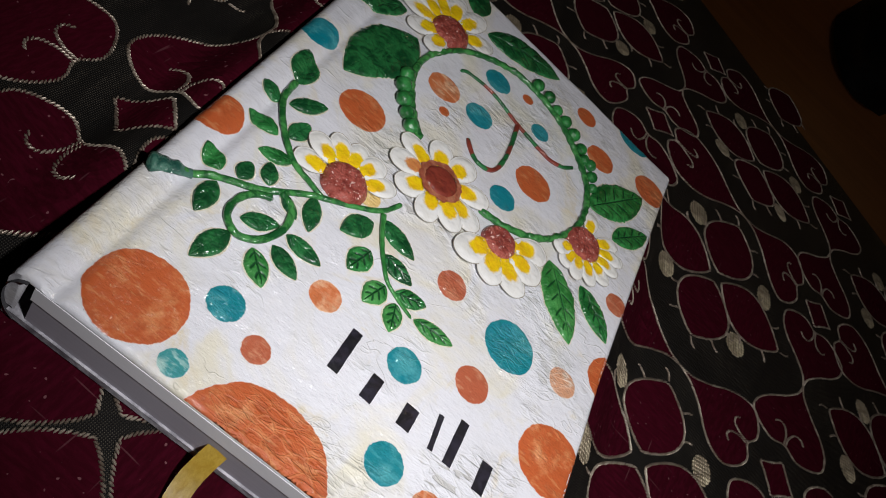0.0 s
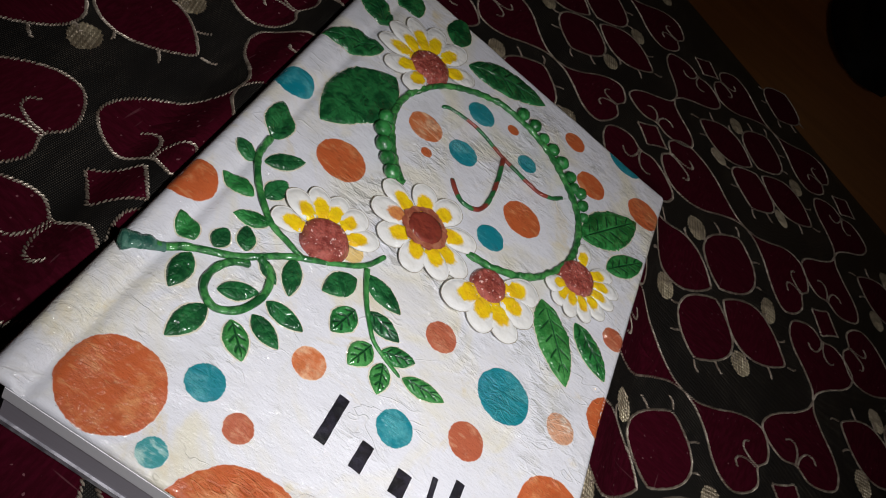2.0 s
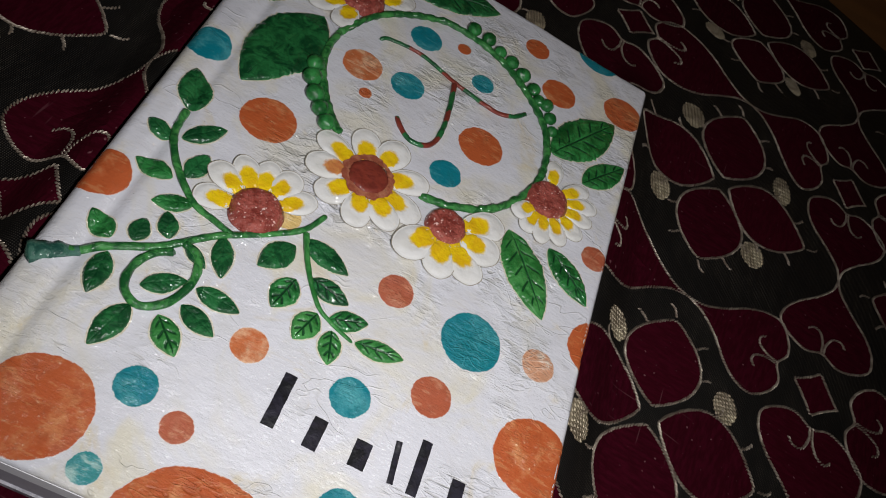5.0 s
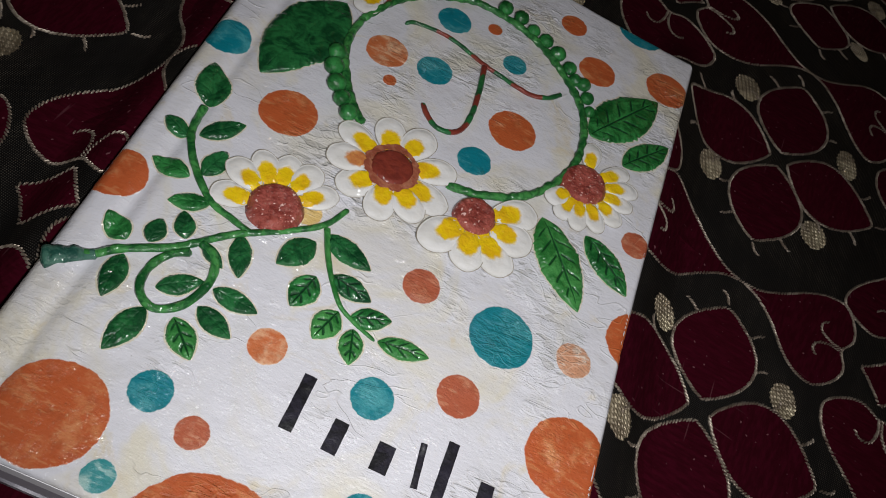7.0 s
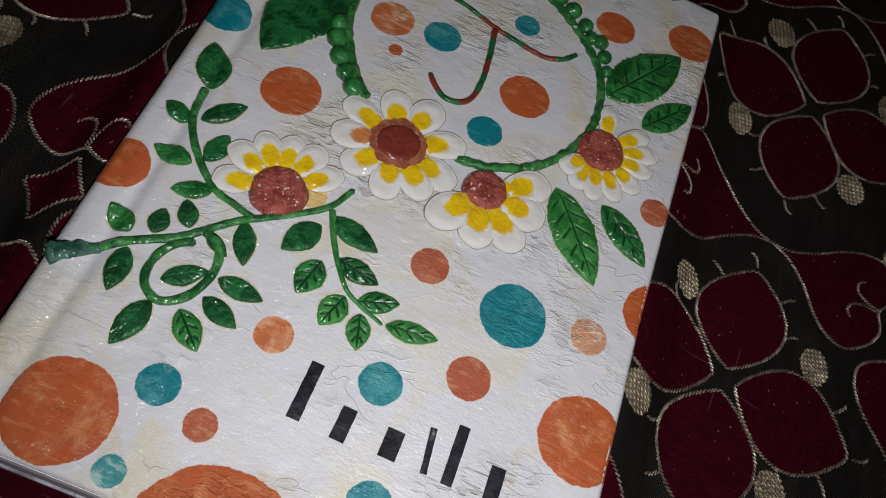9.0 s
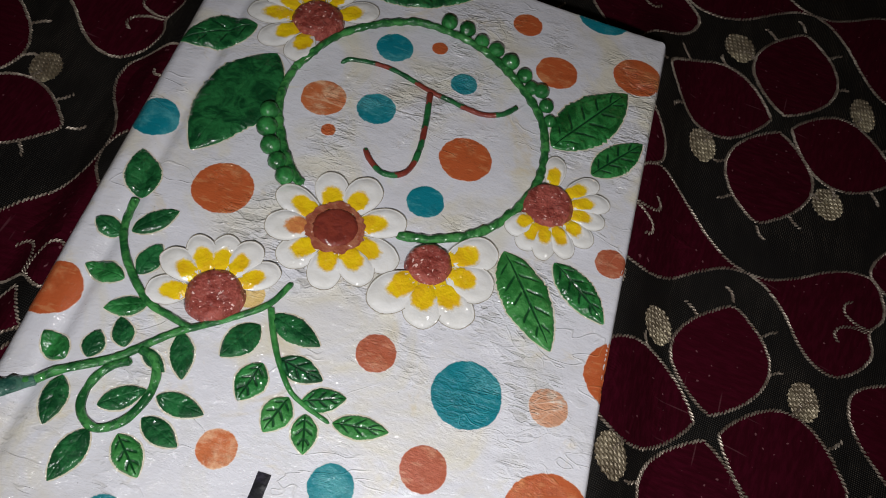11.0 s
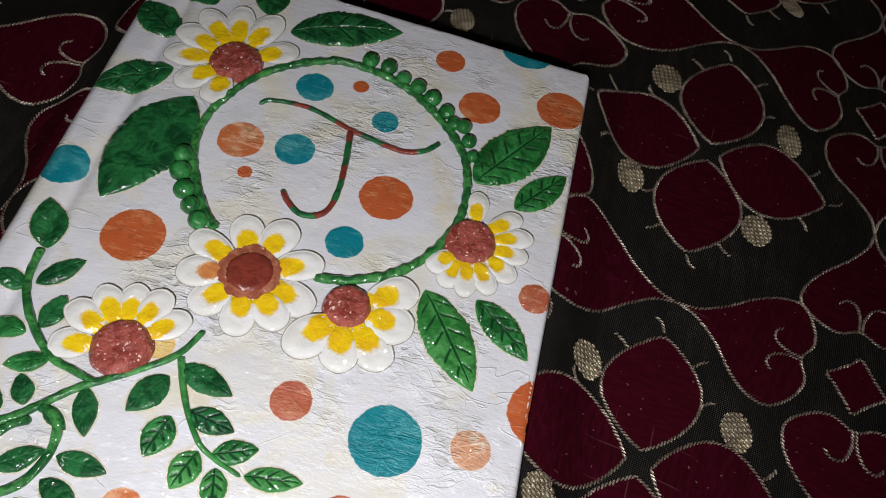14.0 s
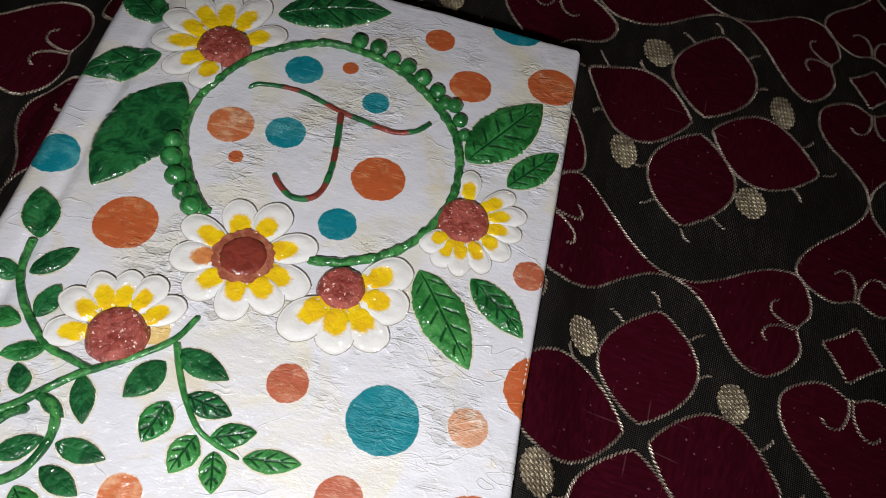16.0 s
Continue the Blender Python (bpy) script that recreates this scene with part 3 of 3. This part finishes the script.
for leaf in ((27.4, 160.0, 18.1, 120.8, 20.5, BOTTLE, -0.03, 1.2, 5, 0.10), (44.7, 194.4, 77.3, 206.2, 15.5, BOTTLE, 0.10, 1.2, 6, 0.3),
             (109.9, 154.8, 128.4, 182.2, 16.0, LEAF, 0.0, 1.3, 6, 0.35), (122.3, 149.1, 135.1, 164.7, 9.4, LEAF, 0.0, 1.1, 5, 0.3),
             (103.9, 117.1, 120.5, 93.5, 12.5, FRESH, 0.0, 1.3, 6, 0.35), (117.1, 117.9, 132.2, 104.7, 8.8, LEAF, 0.05, 1.2, 5, 0.35),
             (14.1, 181.9, -1.5, 191.4, 12.0, BOTTLE, 0.0, 1.1, 4, 0.2), (18.2, 168.6, 0.0, 155.7, 12.0, BOTTLE, 0.0, 1.1, 4, 0.2)):
    clay_leaf(*leaf)
for leaf in ((19.8, 198.0, 6.6, 210.3, 11.6, BOTTLE), (36.8, 198.9, 33.1, 217.0, 10.5, BOTTLE), (13.2, 103.4, 6.9, 116.9, 9.0, BOTTLE),
             (12.6, 92.2, 5.2, 94.4, 5.2, BOTTLE), (14.8, 93.5, 23.2, 102.2, 5.6, BOTTLE), (18.8, 81.1, 8.6, 82.1, 5.6, LEAF),
             (21.2, 83.1, 23.1, 92.4, 5.8, BOTTLE), (26.6, 76.4, 17.7, 72.7, 5.0, LEAF), (15.3, 59.0, 8.0, 63.9, 5.8, LEAF)):
    clay_leaf(*leaf)
for leaf in ((19.7, 60.7, 19.5, 67.6, 5.0, BOTTLE), (26.3, 65.3, 22.4, 71.8, 4.9, BOTTLE), (30.0, 66.2, 37.0, 62.2, 3.4, BOTTLE),
             (36.8, 72.3, 41.2, 61.7, 5.4, BOTTLE), (16.8, 55.4, 18.1, 44.2, 5.8, BOTTLE), (26.7, 51.2, 35.0, 57.4, 5.2, BOTTLE),
             (37.6, 56.6, 48.9, 55.6, 5.2, BOTTLE), (36.8, 51.2, 46.4, 47.4, 5.2, BOTTLE), (33.6, 46.6, 41.3, 39.3, 6.2, FRESH, 0.0, 1.0, 4, 0.3)):
    clay_leaf(*leaf)
for leaf in ((27.4, 46.0, 24.4, 33.8, 6.2, BOTTLE), (52.9, 79.2, 47.0, 69.3, 7.4, BOTTLE), (54.3, 82.4, 67.8, 78.3, 6.4, BOTTLE),
             (56.8, 70.5, 54.5, 60.7, 7.2, LEAF, 0.0, 1.0, 4, 0.3), (59.9, 72.6, 71.0, 70.5, 6.0, BOTTLE, 0.0, 1.0, 4, 0.3), (65.1, 64.6, 62.3, 55.6, 6.8, FRESH, 0.0, 1.0, 4, 0.3),
             (68.0, 64.5, 77.4, 68.1, 5.6, LEAF, 0.0, 1.0, 4, 0.3), (69.8, 62.0, 72.2, 53.3, 5.8, FRESH, 0.0, 1.0, 4, 0.3), (76.1, 61.8, 88.7, 63.2, 5.4, FRESH, 0.0, 1.0, 4, 0.3)):
    clay_leaf(*leaf)


# ---- clay stems, ring and letter-like cords ----
def clay_cord(name, points, radius, materials, label="", taper=(1.0, 1.0), flat=0.75, ridge=0.12, band=4.0, wrung=0.0):
    """A rolled strand of clay laid along a line, slightly flattened and uneven; several materials alternate in bands."""
    line = smooth_path(points)
    bm = bmesh.new()
    n = 10
    rows, run = [], 0.0
    runs = []
    for i, p in enumerate(line):
        ahead = (line[min(i + 1, len(line) - 1)] - line[max(i - 1, 0)]).normalized()
        side = Vector((-ahead.y, ahead.x, 0))
        run += (p - line[i - 1]).length if i else 0.0
        runs.append(run)
        t = i / (len(line) - 1)
        r = radius * (taper[0] * (1 - t) + taper[1] * t) * (1 + ridge * noise.noise((p.x * 0.5, p.y * 0.5, radius * 9)))
        if i in (0, len(line) - 1):
            r *= 0.35
        row = []
        for k in range(n + 1):
            a = 2 * math.pi * k / n
            twist = 1 + wrung * math.sin(run * 1.5 + a * 2) + 0.7 * ridge * noise.noise((math.cos(a) * 1.5, math.sin(a) * 1.5, run * 0.45))
            q = p + side * (r * math.cos(a) * twist)
            base = on_cover(q.x, q.y)
            base.z = on_cover(p.x, p.y).z + (flat * r * (math.sin(a) * twist + 0.75)) * MM
            row.append(base)
        rows.append(row)
    lattice(bm, rows)
    bmesh.ops.remove_doubles(bm, verts=bm.verts, dist=1e-7)
    bm.faces.ensure_lookup_table()
    if len(materials) > 1:
        for f in bm.faces:
            x, y = f.calc_center_median().xy / MM
            k = min(range(len(line)), key=lambda i: (line[i].x - x) ** 2 + (line[i].y - y) ** 2)
            f.material_index = int(runs[k] / band + 0.6 * noise.noise((runs[k] * 0.15, radius, 0))) % len(materials)
    return part(name, bm, materials, book, label)


GREEN = "green clay stem pressed on the cover"
clay_cord("clay_stem", ((9.0, 51.2), (16.5, 56.6), (25.8, 62.3), (34.8, 71.0), (45.3, 78.4), (52.7, 84.6), (56.3, 92.0)), 0.95, [STEM], GREEN, (1.2, 0.8))
clay_cord("clay_bud", ((2.8, 46.4), (5.5, 48.4), (8.5, 50.6), (12.0, 53.2)), 2.7, [MURK], "murky blue-green clay bud on the spine", (1.1, 0.5), 0.6, 0.25)
clay_cord("clay_stem", ((38.6, 73.6), (33.0, 75.0), (26.0, 77.4), (17.6, 85.4), (12.6, 94.0), (11.4, 103.0)), 0.95, [STEM], GREEN, (0.9, 1.2))
clay_cord("clay_stem", ((29.5, 66.0), (34.5, 63.5), (36.2, 57.0), (33.8, 49.8), (28.8, 46.4), (24.2, 49.0), (23.2, 54.6), (25.6, 60.0), (29.4, 62.6)), 1.05, [STEM], GREEN)
clay_cord("clay_stem", ((53.6, 84.4), (56.9, 77.2), (60.3, 71.6), (64.4, 66.5), (68.5, 64.0), (75.5, 61.5)), 0.8, [FRESH], GREEN, (1.1, 0.6))
clay_cord("clay_ring", ((33.7, 156.7), (39.7, 170.2), (48.5, 179.7), (60.3, 186.3), (71.8, 186.3), (83.9, 182.8), (96.1, 173.9), (104.8, 163.4), (107.9, 153.8),
                        (108.4, 142.9), (105.8, 133.6), (100.8, 124.9), (94.1, 118.6), (84.9, 114.4), (76.2, 112.6)), 1.15, [STEM], "long green clay strand forming a ring", (1.0, 1.1), 0.8, 0.2, wrung=0.11)
clay_cord("clay_ring", ((33.9, 157.2), (33.4, 148.1), (35.3, 139.3), (39.6, 130.7), (44.8, 122.8), (48.9, 119.5)), 1.3, [STEM], "green clay strand closing the ring", (0.9, 1.1), 0.8, 0.2)
CORD = "thin twisted red and green clay cord"
clay_cord("clay_letter_stroke", ((45.3, 163.3), (47.9, 165.5), (56.0, 166.4), (63.0, 165.3), (72.1, 162.2), (79.1, 160.6), (87.7, 159.0), (93.8, 160.9), (97.8, 165.5)),
          0.92, [BOTTLE, MAHOGANY], CORD, (0.7, 0.9), 0.8, 0.15, 8.0)
clay_cord("clay_letter_stroke", ((72.5, 161.7), (74.2, 149.5), (74.8, 140.6), (74.0, 134.0), (71.3, 130.7), (67.1, 130.2), (63.1, 133.1), (60.6, 136.4)),
          1.02, [MAHOGANY, BOTTLE], CORD, (0.9, 0.8), 0.8, 0.15, 6.5)


def clay_bead(x, y, r):
    bm = bmesh.new()
    bmesh.ops.create_uvsphere(bm, u_segments=16, v_segments=10, radius=r * MM)
    at = on_cover(x, y)
    for v in bm.verts:
        v.co *= 1 + 0.08 * noise.noise(v.co * 700 + Vector((x, y, 0)))
        v.co = Vector((v.co.x, v.co.y, v.co.z * 0.8)) + at + Vector((0, 0, r * 0.55 * MM))
    part("clay_bead", bm, LEAF, book)


for x, y, r in ((71.1, 189.6, 2.6), (77.0, 188.6, 2.6), (82.2, 185.9, 2.3), (87.2, 184.0, 2.5), (92.2, 180.6, 2.7), (97.3, 177.0, 2.4), (100.2, 173.2, 2.2), (103.2, 173.0, 2.4),
                (105.6, 168.0, 2.2), (107.6, 163.0, 1.9)):
    clay_bead(x, y, r)
for x, y, r in ((33.0, 139.0, 2.8), (34.2, 133.6, 2.9), (37.2, 128.2, 2.8), (40.6, 124.0, 2.6), (44.0, 120.2, 2.6)):
    clay_bead(x, y, r)

# the satin ribbon that marks a page
bm = bmesh.new()
rows = []
for p, z in zip(smooth_path(((57.5, 10.0), (56.2, 5.0), (55.6, -1.0), (57.0, -9.0), (61.5, -19.0), (64.0, -32.0)), 1.2), range(999)):
    t = min(1.0, z / 14)
    h = 9.8 * (1 - t) ** 1.6 + 1.6
    rows.append([Vector(((p.x + k * 2.6) * MM, (p.y + 0.12 * k) * MM, (h + 0.25 * math.cos(k * 2.2 + z * 0.2)) * MM)) for k in (-1, -0.5, 0, 0.5, 1)])
lattice(bm, rows)
bmesh.ops.solidify(bm, geom=bm.faces[:], thickness=0.0002)
part("ribbon_marker", bm, RIBBON, book, "mustard-gold satin ribbon marker hanging out of the pages")


# ---- the bedspread: black brocade with maroon velvet motifs edged in metal cord ----
A_AXIS = Vector((16.6, 110.1, 0))
E_NEAR, E_FAR = Vector((114.5, -14.0, 0)), Vector((111.6, -28.0, 0))
FLOWER = Vector((182.6, 207.5, 0))


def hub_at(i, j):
    """The middle of a flower; beyond the book it is nudged to fit the camera's view."""
    view_nudge = Vector((1.5, -4.0, 0)) if i >= 0 and j < 0 else Vector()
    return FLOWER + A_AXIS * j + (E_FAR if i > 0 else E_NEAR) * i + view_nudge


# places on the cloth, and the shifts that fit its motifs to the camera's view
VIEW_SHIFTS = [(Vector((x, y, 0)), Vector((dx, dy, 0))) for x, y, dx, dy in (
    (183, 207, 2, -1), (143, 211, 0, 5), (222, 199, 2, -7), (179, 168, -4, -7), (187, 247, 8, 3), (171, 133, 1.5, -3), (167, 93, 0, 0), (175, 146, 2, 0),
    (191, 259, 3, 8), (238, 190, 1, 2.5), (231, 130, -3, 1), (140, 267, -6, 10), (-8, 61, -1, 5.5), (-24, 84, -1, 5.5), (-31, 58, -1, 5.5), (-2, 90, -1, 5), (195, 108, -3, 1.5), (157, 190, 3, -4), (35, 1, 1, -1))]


def view_shift(x, y):
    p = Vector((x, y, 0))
    weights = [math.exp(-(p - q).length_squared / 2 / 17 ** 2) for q, d in VIEW_SHIFTS]
    return sum((d * w for (q, d), w in zip(VIEW_SHIFTS, weights)), Vector()) / (sum(weights) + 0.12)


def behind_edge(x, y):
    """How far a place lies inside the bed's far edge, in millimetres."""
    return (Vector((236.0, 388.0, 0)) - Vector((x, y, 0))).dot(Vector((0.42, 0.91, 0)))


def cloth_z(x, y):
    """The cloth is raised along both sides of the book, to narrow the book's shadow."""
    return (4.0 * ease((20 - x) / 20) + 8.0 * ease((x + 16) / 14) * ease((20 - x) / 12)) * ease((y - 8) / 45) + 9.0 * ease((x - 126) / 10) * ease((157 - x) / 20) * ease((y - 5) / 40) * ease((250 - y) / 40)


bm = bmesh.new()
rows = []
along = Vector((0.91, -0.42, 0))
inward = Vector((-0.42, -0.91, 0))
for j in range(260):
    d = -60 + j * 4
    row = []
    for i in range(270):
        p = Vector((236.0, 388.0, 0)) + along * (-560 + i * 4) + inward * max(d, -14)
        z = -0.02 + cloth_z(p.x, p.y)
        if d < 0:
            z = -0.25 * min(-d, 14) ** 1.3 * 0.5 - max(0.0, -d - 14) * 3.2
        row.append(p * MM + Vector((0, 0, z * MM)))
    rows.append(row)
lattice(bm, rows)
bedspread = part("bedspread", bm, BROCADE)
tagged(bedspread, "black brocade bedspread with maroon velvet flowers and hearts edged in gold", "bedspread")


def stitch(bm, p, ahead, size, lean, up):
    """One slanting loop of metal thread."""
    side = Vector((-ahead.y, ahead.x, 0))
    d = (ahead * math.cos(lean) + side * math.sin(lean)).normalized()
    w = Vector((-d.y, d.x, 0))
    ends = [bm.verts.new((p + d * k * size * 0.62 + Vector((0, 0, up * 0.3))) * MM) for k in (-1, 1)]
    rings = []
    for k in (-0.5, 0.5):
        ring = []
        for i in range(5):
            a = math.pi * i / 4
            ring.append(bm.verts.new((p + d * k * size * 0.6 + w * math.cos(a) * size * 0.21 + Vector((0, 0, up * math.sin(a)))) * MM))
        rings.append(ring)
    for i in range(4):
        bm.faces.new((rings[0][i], rings[0][i + 1], rings[1][i + 1], rings[1][i]))
        bm.faces.new((ends[0], rings[0][i + 1], rings[0][i]))
        bm.faces.new((ends[1], rings[1][i], rings[1][i + 1]))


def cord_mesh(lines, size=1.45, step=0.95):
    bm = bmesh.new()
    for points in lines:
        line = smooth_path(points, 0.35)
        left = 0.0
        for a, b in zip(line, line[1:]):
            left -= (b - a).length
            if left <= 0:
                left = step * (1 + 0.1 * random.uniform(-1, 1))
                stitch(bm, a + Vector((random.uniform(-0.08, 0.08), random.uniform(-0.08, 0.08), 0.2)), (b - a).normalized(),
                       size * random.uniform(0.9, 1.1), radians(38 + random.uniform(-9, 9)), 0.6)
    data = bpy.data.meshes.new("cord")
    bmesh.ops.recalc_face_normals(bm, faces=bm.faces)
    bm.to_mesh(data)
    bm.free()
    data.materials.append(ZARI)
    return data


def patch_mesh(name, points, material, rise=0.3):
    """A closed outline, filled, standing a little proud of the cloth."""
    line = smooth_path([*points, points[0]], 1.6)[:-1]
    bm = bmesh.new()
    centre = sum(line, Vector()) / len(line)
    last = [bm.verts.new(p * MM) for p in line]
    for e in (1.0, 0.8, 0.6, 0.4, 0.2):
        ring = [bm.verts.new((centre.lerp(p, e) + Vector((0, 0, rise))) * MM) for p in line]
        for i in range(len(line)):
            k = (i + 1) % len(line)
            bm.faces.new((last[i], last[k], ring[k], ring[i]))
        last = ring
    hub = bm.verts.new((centre + Vector((0, 0, rise))) * MM)
    for i in range(len(line)):
        bm.faces.new((last[i], last[(i + 1) % len(line)], hub))
    data = bpy.data.meshes.new(name)
    bmesh.ops.recalc_face_normals(bm, faces=bm.faces)
    bm.to_mesh(data)
    bm.free()
    data.materials.append(material)
    return data


def mirrored(half):
    return [*half, *[(x, -y) for x, y in reversed(half) if abs(y) > 0.01]]


# a petal points along +x from the flower's middle; a heart from its tip towards the diamond
petal_line = mirrored([(3.6, 0.0), (6.2, 4.4), (10.8, 9.6), (17.0, 13.8), (24.0, 14.4), (30.5, 11.4), (36.0, 6.2), (40.0, 0.0)])
heart_line = mirrored([(0.5, 0.0), (6.5, 1.7), (14.0, 7.3), (22.0, 15.2), (29.0, 19.2), (36.0, 19.3), (41.5, 13.4), (43.6, 6.5), (41.0, 0.0)])
diamond_line = [(8.8, 0.0), (6.2, 2.6), (2.6, 6.4), (0.0, 9.2), (-2.6, 6.4), (-6.2, 2.6), (-8.8, 0.0), (-6.2, -2.6), (-2.6, -6.4), (0.0, -9.2), (2.6, -6.4), (6.2, -2.6)]
stubs = [((33.5, s * 10.0), (35.6, s * 12.2), (36.6, s * 14.6)) for s in (1, -1)] + [((22.0, s * 15.2), (23.4, s * 17.4), (23.0, s * 19.2)) for s in (1, -1)]
stubs += [((42.0, 0.5), (44.5, 1.2), (46.0, 3.0))]
curls = [((41.0, s * 0.6), (36.0, s * 0.8), (31.6, s * 3.0), (31.0, s * 6.2), (33.5, s * 8.6)) for s in (1, -1)]
PETAL_MESH = patch_mesh("velvet_petal", petal_line, VELVET)
HEART_MESH = patch_mesh("velvet_heart", heart_line, VELVET)
DIAMOND_MESH = patch_mesh("velvet_diamond", diamond_line, VELVET)
PETAL_CORD = cord_mesh([[*petal_line, petal_line[0]], *stubs])
HEART_CORD = cord_mesh([[*heart_line, heart_line[0]], *curls], 1.4)
DIAMOND_CORD = cord_mesh([[*diamond_line, diamond_line[0]]], 1.35)

bm = bmesh.new()
grid = {}
for i in range(-26, 27):
    for j in range(-34, 35):
        x, y = i * 0.19, j * 0.19
        if (x / 4.7) ** 2 + (y / 6.0) ** 2 < 1 + 0.08 * math.sin(y * 4):
            col = (x / 1.3 + 0.5) % 1.0
            run = ((y + 0.8 * x) / 1.5 + 0.37 * math.floor(x / 1.3 + 0.5)) % 1.0
            lift = 0.12 + 0.6 * math.sqrt(max(0.0, math.sin(math.pi * col))) * math.sqrt(max(0.0, math.sin(math.pi * run)))
            grid[i, j] = bm.verts.new((x * MM, y * MM, lift * MM))
for (i, j), v in grid.items():
    square = [grid.get(k) for k in ((i, j), (i + 1, j), (i + 1, j + 1), (i, j + 1))]
    if all(square):
        bm.faces.new(square)
OVAL_MESH = bpy.data.meshes.new("gold_oval")
bm.to_mesh(OVAL_MESH)
bm.free()
OVAL_MESH.materials.append(OVAL_GOLD)


def motif(name, data, cord, where, turn):
    ob = new(name, data)
    ob.parent = bedspread
    ob.matrix_basis = pose(where.x * MM, where.y * MM, 0, 0, 0, turn)
    pieces = [ob]
    if cord:
        edge = new("cord", cord)
        edge.parent = ob
        pieces.append(edge)
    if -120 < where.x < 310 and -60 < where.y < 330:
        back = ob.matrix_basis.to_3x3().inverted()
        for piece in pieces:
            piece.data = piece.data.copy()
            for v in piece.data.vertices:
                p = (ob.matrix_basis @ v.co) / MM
                d = view_shift(p.x, p.y)
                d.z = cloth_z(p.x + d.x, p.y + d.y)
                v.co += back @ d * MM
    return ob


def bearing(v):
    return math.degrees(math.atan2(v.y, v.x))


for i in range(-4, 4):
    for j in range(-4, 4):
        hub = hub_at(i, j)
        for k, (di, dj) in enumerate(((1, 0), (0, 1), (-1, 0), (0, -1))):
            turn = bearing(hub_at(i + di, j + dj) - hub)
            way = Vector((math.cos(radians(turn)), math.sin(radians(turn)), 0))
            if behind_edge(*(hub + way * 40).xy) > 0:
                motif("velvet_petal", PETAL_MESH, PETAL_CORD, hub, turn + 2)
            diag = Vector((math.cos(radians(turn + 42)), math.sin(radians(turn + 42)), 0))
            spot = hub + diag * 31.0
            if behind_edge(*spot.xy) > 8:
                motif("gold_oval", OVAL_MESH, None, spot, 14)
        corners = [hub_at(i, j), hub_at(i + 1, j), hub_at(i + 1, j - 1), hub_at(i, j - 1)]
        eye_shift = Vector((0, -6.0, 0)) if i >= 0 else Vector((6.0, -2.5, 0))
        eye = sum(corners, Vector()) / 4 + eye_shift
        if behind_edge(*eye.xy) > 14:
            motif("velvet_diamond", DIAMOND_MESH, DIAMOND_CORD, eye, bearing(corners[1] - corners[0]))
        for k in range(4):
            tip = (corners[k] + corners[k - 1]) / 2 + Vector((0, -4.0, 0))
            turn = bearing(eye - tip)
            way = (eye - tip).normalized()
            if behind_edge(*tip.xy) > 10 and behind_edge(*(tip + way * 40).xy) > 10:
                motif("velvet_heart", HEART_MESH, HEART_CORD, tip, turn)

# ---- the bed under it, and the room ----
bm = bmesh.new()
rows = []
for d, z in ((0, -0.6), (0, -150), (1000, -150), (1000, -0.6)):
    rows.append([(Vector((236.0, 388.0, 0)) + along * (-540 + i * 1060) + inward * (d + 8)) * MM + Vector((0, 0, z * MM)) for i in (0, 1)])
grid = lattice(bm, rows)
bm.faces.new((grid[0][0], grid[0][1], grid[3][1], grid[3][0]))
for s in (0, 1):
    bm.faces.new([g[s] for g in grid])
tagged(part("mattress", bm, MATTRESS), "low dark mattress under the bedspread", "mattress")

bm = bmesh.new()
box(bm, -1.0, -1.0, -0.20, 1.8, 2.6, -0.15)
tagged(part("floor", bm, WOOD), "dim brown wooden floor", "floor", kind="structure")
for name, b in (("wall_north", (-1.1, 2.6, -0.2, 1.9, 2.7, 2.2)), ("wall_south", (-1.1, -1.1, -0.2, 1.9, -1.0, 2.2)),
                ("wall_west", (-1.1, -1.0, -0.2, -1.0, 2.6, 2.2)), ("wall_east", (1.8, -1.0, -0.2, 1.9, 2.6, 2.2)), ("ceiling", (-1.1, -1.1, 2.2, 1.9, 2.7, 2.3))):
    bm = bmesh.new()
    box(bm, *b)
    tagged(part(name, bm, WALL), "plain dim plaster", "ceiling" if name == "ceiling" else "wall", kind="structure")

# a black bag that lies on the floor past the bed
bm = bmesh.new()
rows = []
for j in range(15):
    v = j / 14
    rows.append([])
    for i in range(25):
        a = 2 * math.pi * i / 24
        r = 0.075 * math.sqrt(max(0.02, 1 - v * v)) * (1 + 0.12 * noise.noise((math.cos(a) * 1.5, math.sin(a) * 1.5, v * 3))) * (1 if j < 14 else 0.1)
        rows[-1].append((BAG[0] + r * math.cos(a) + 0.35 * r * math.sin(a), BAG[1] + 2.6 * r * math.sin(a), -0.15 + 0.09 * v))
lattice(bm, rows)
bmesh.ops.remove_doubles(bm, verts=bm.verts, dist=1e-5)
tagged(part("bag", bm, BLACK), "slumped black cloth bag lying on the floor", "bag")
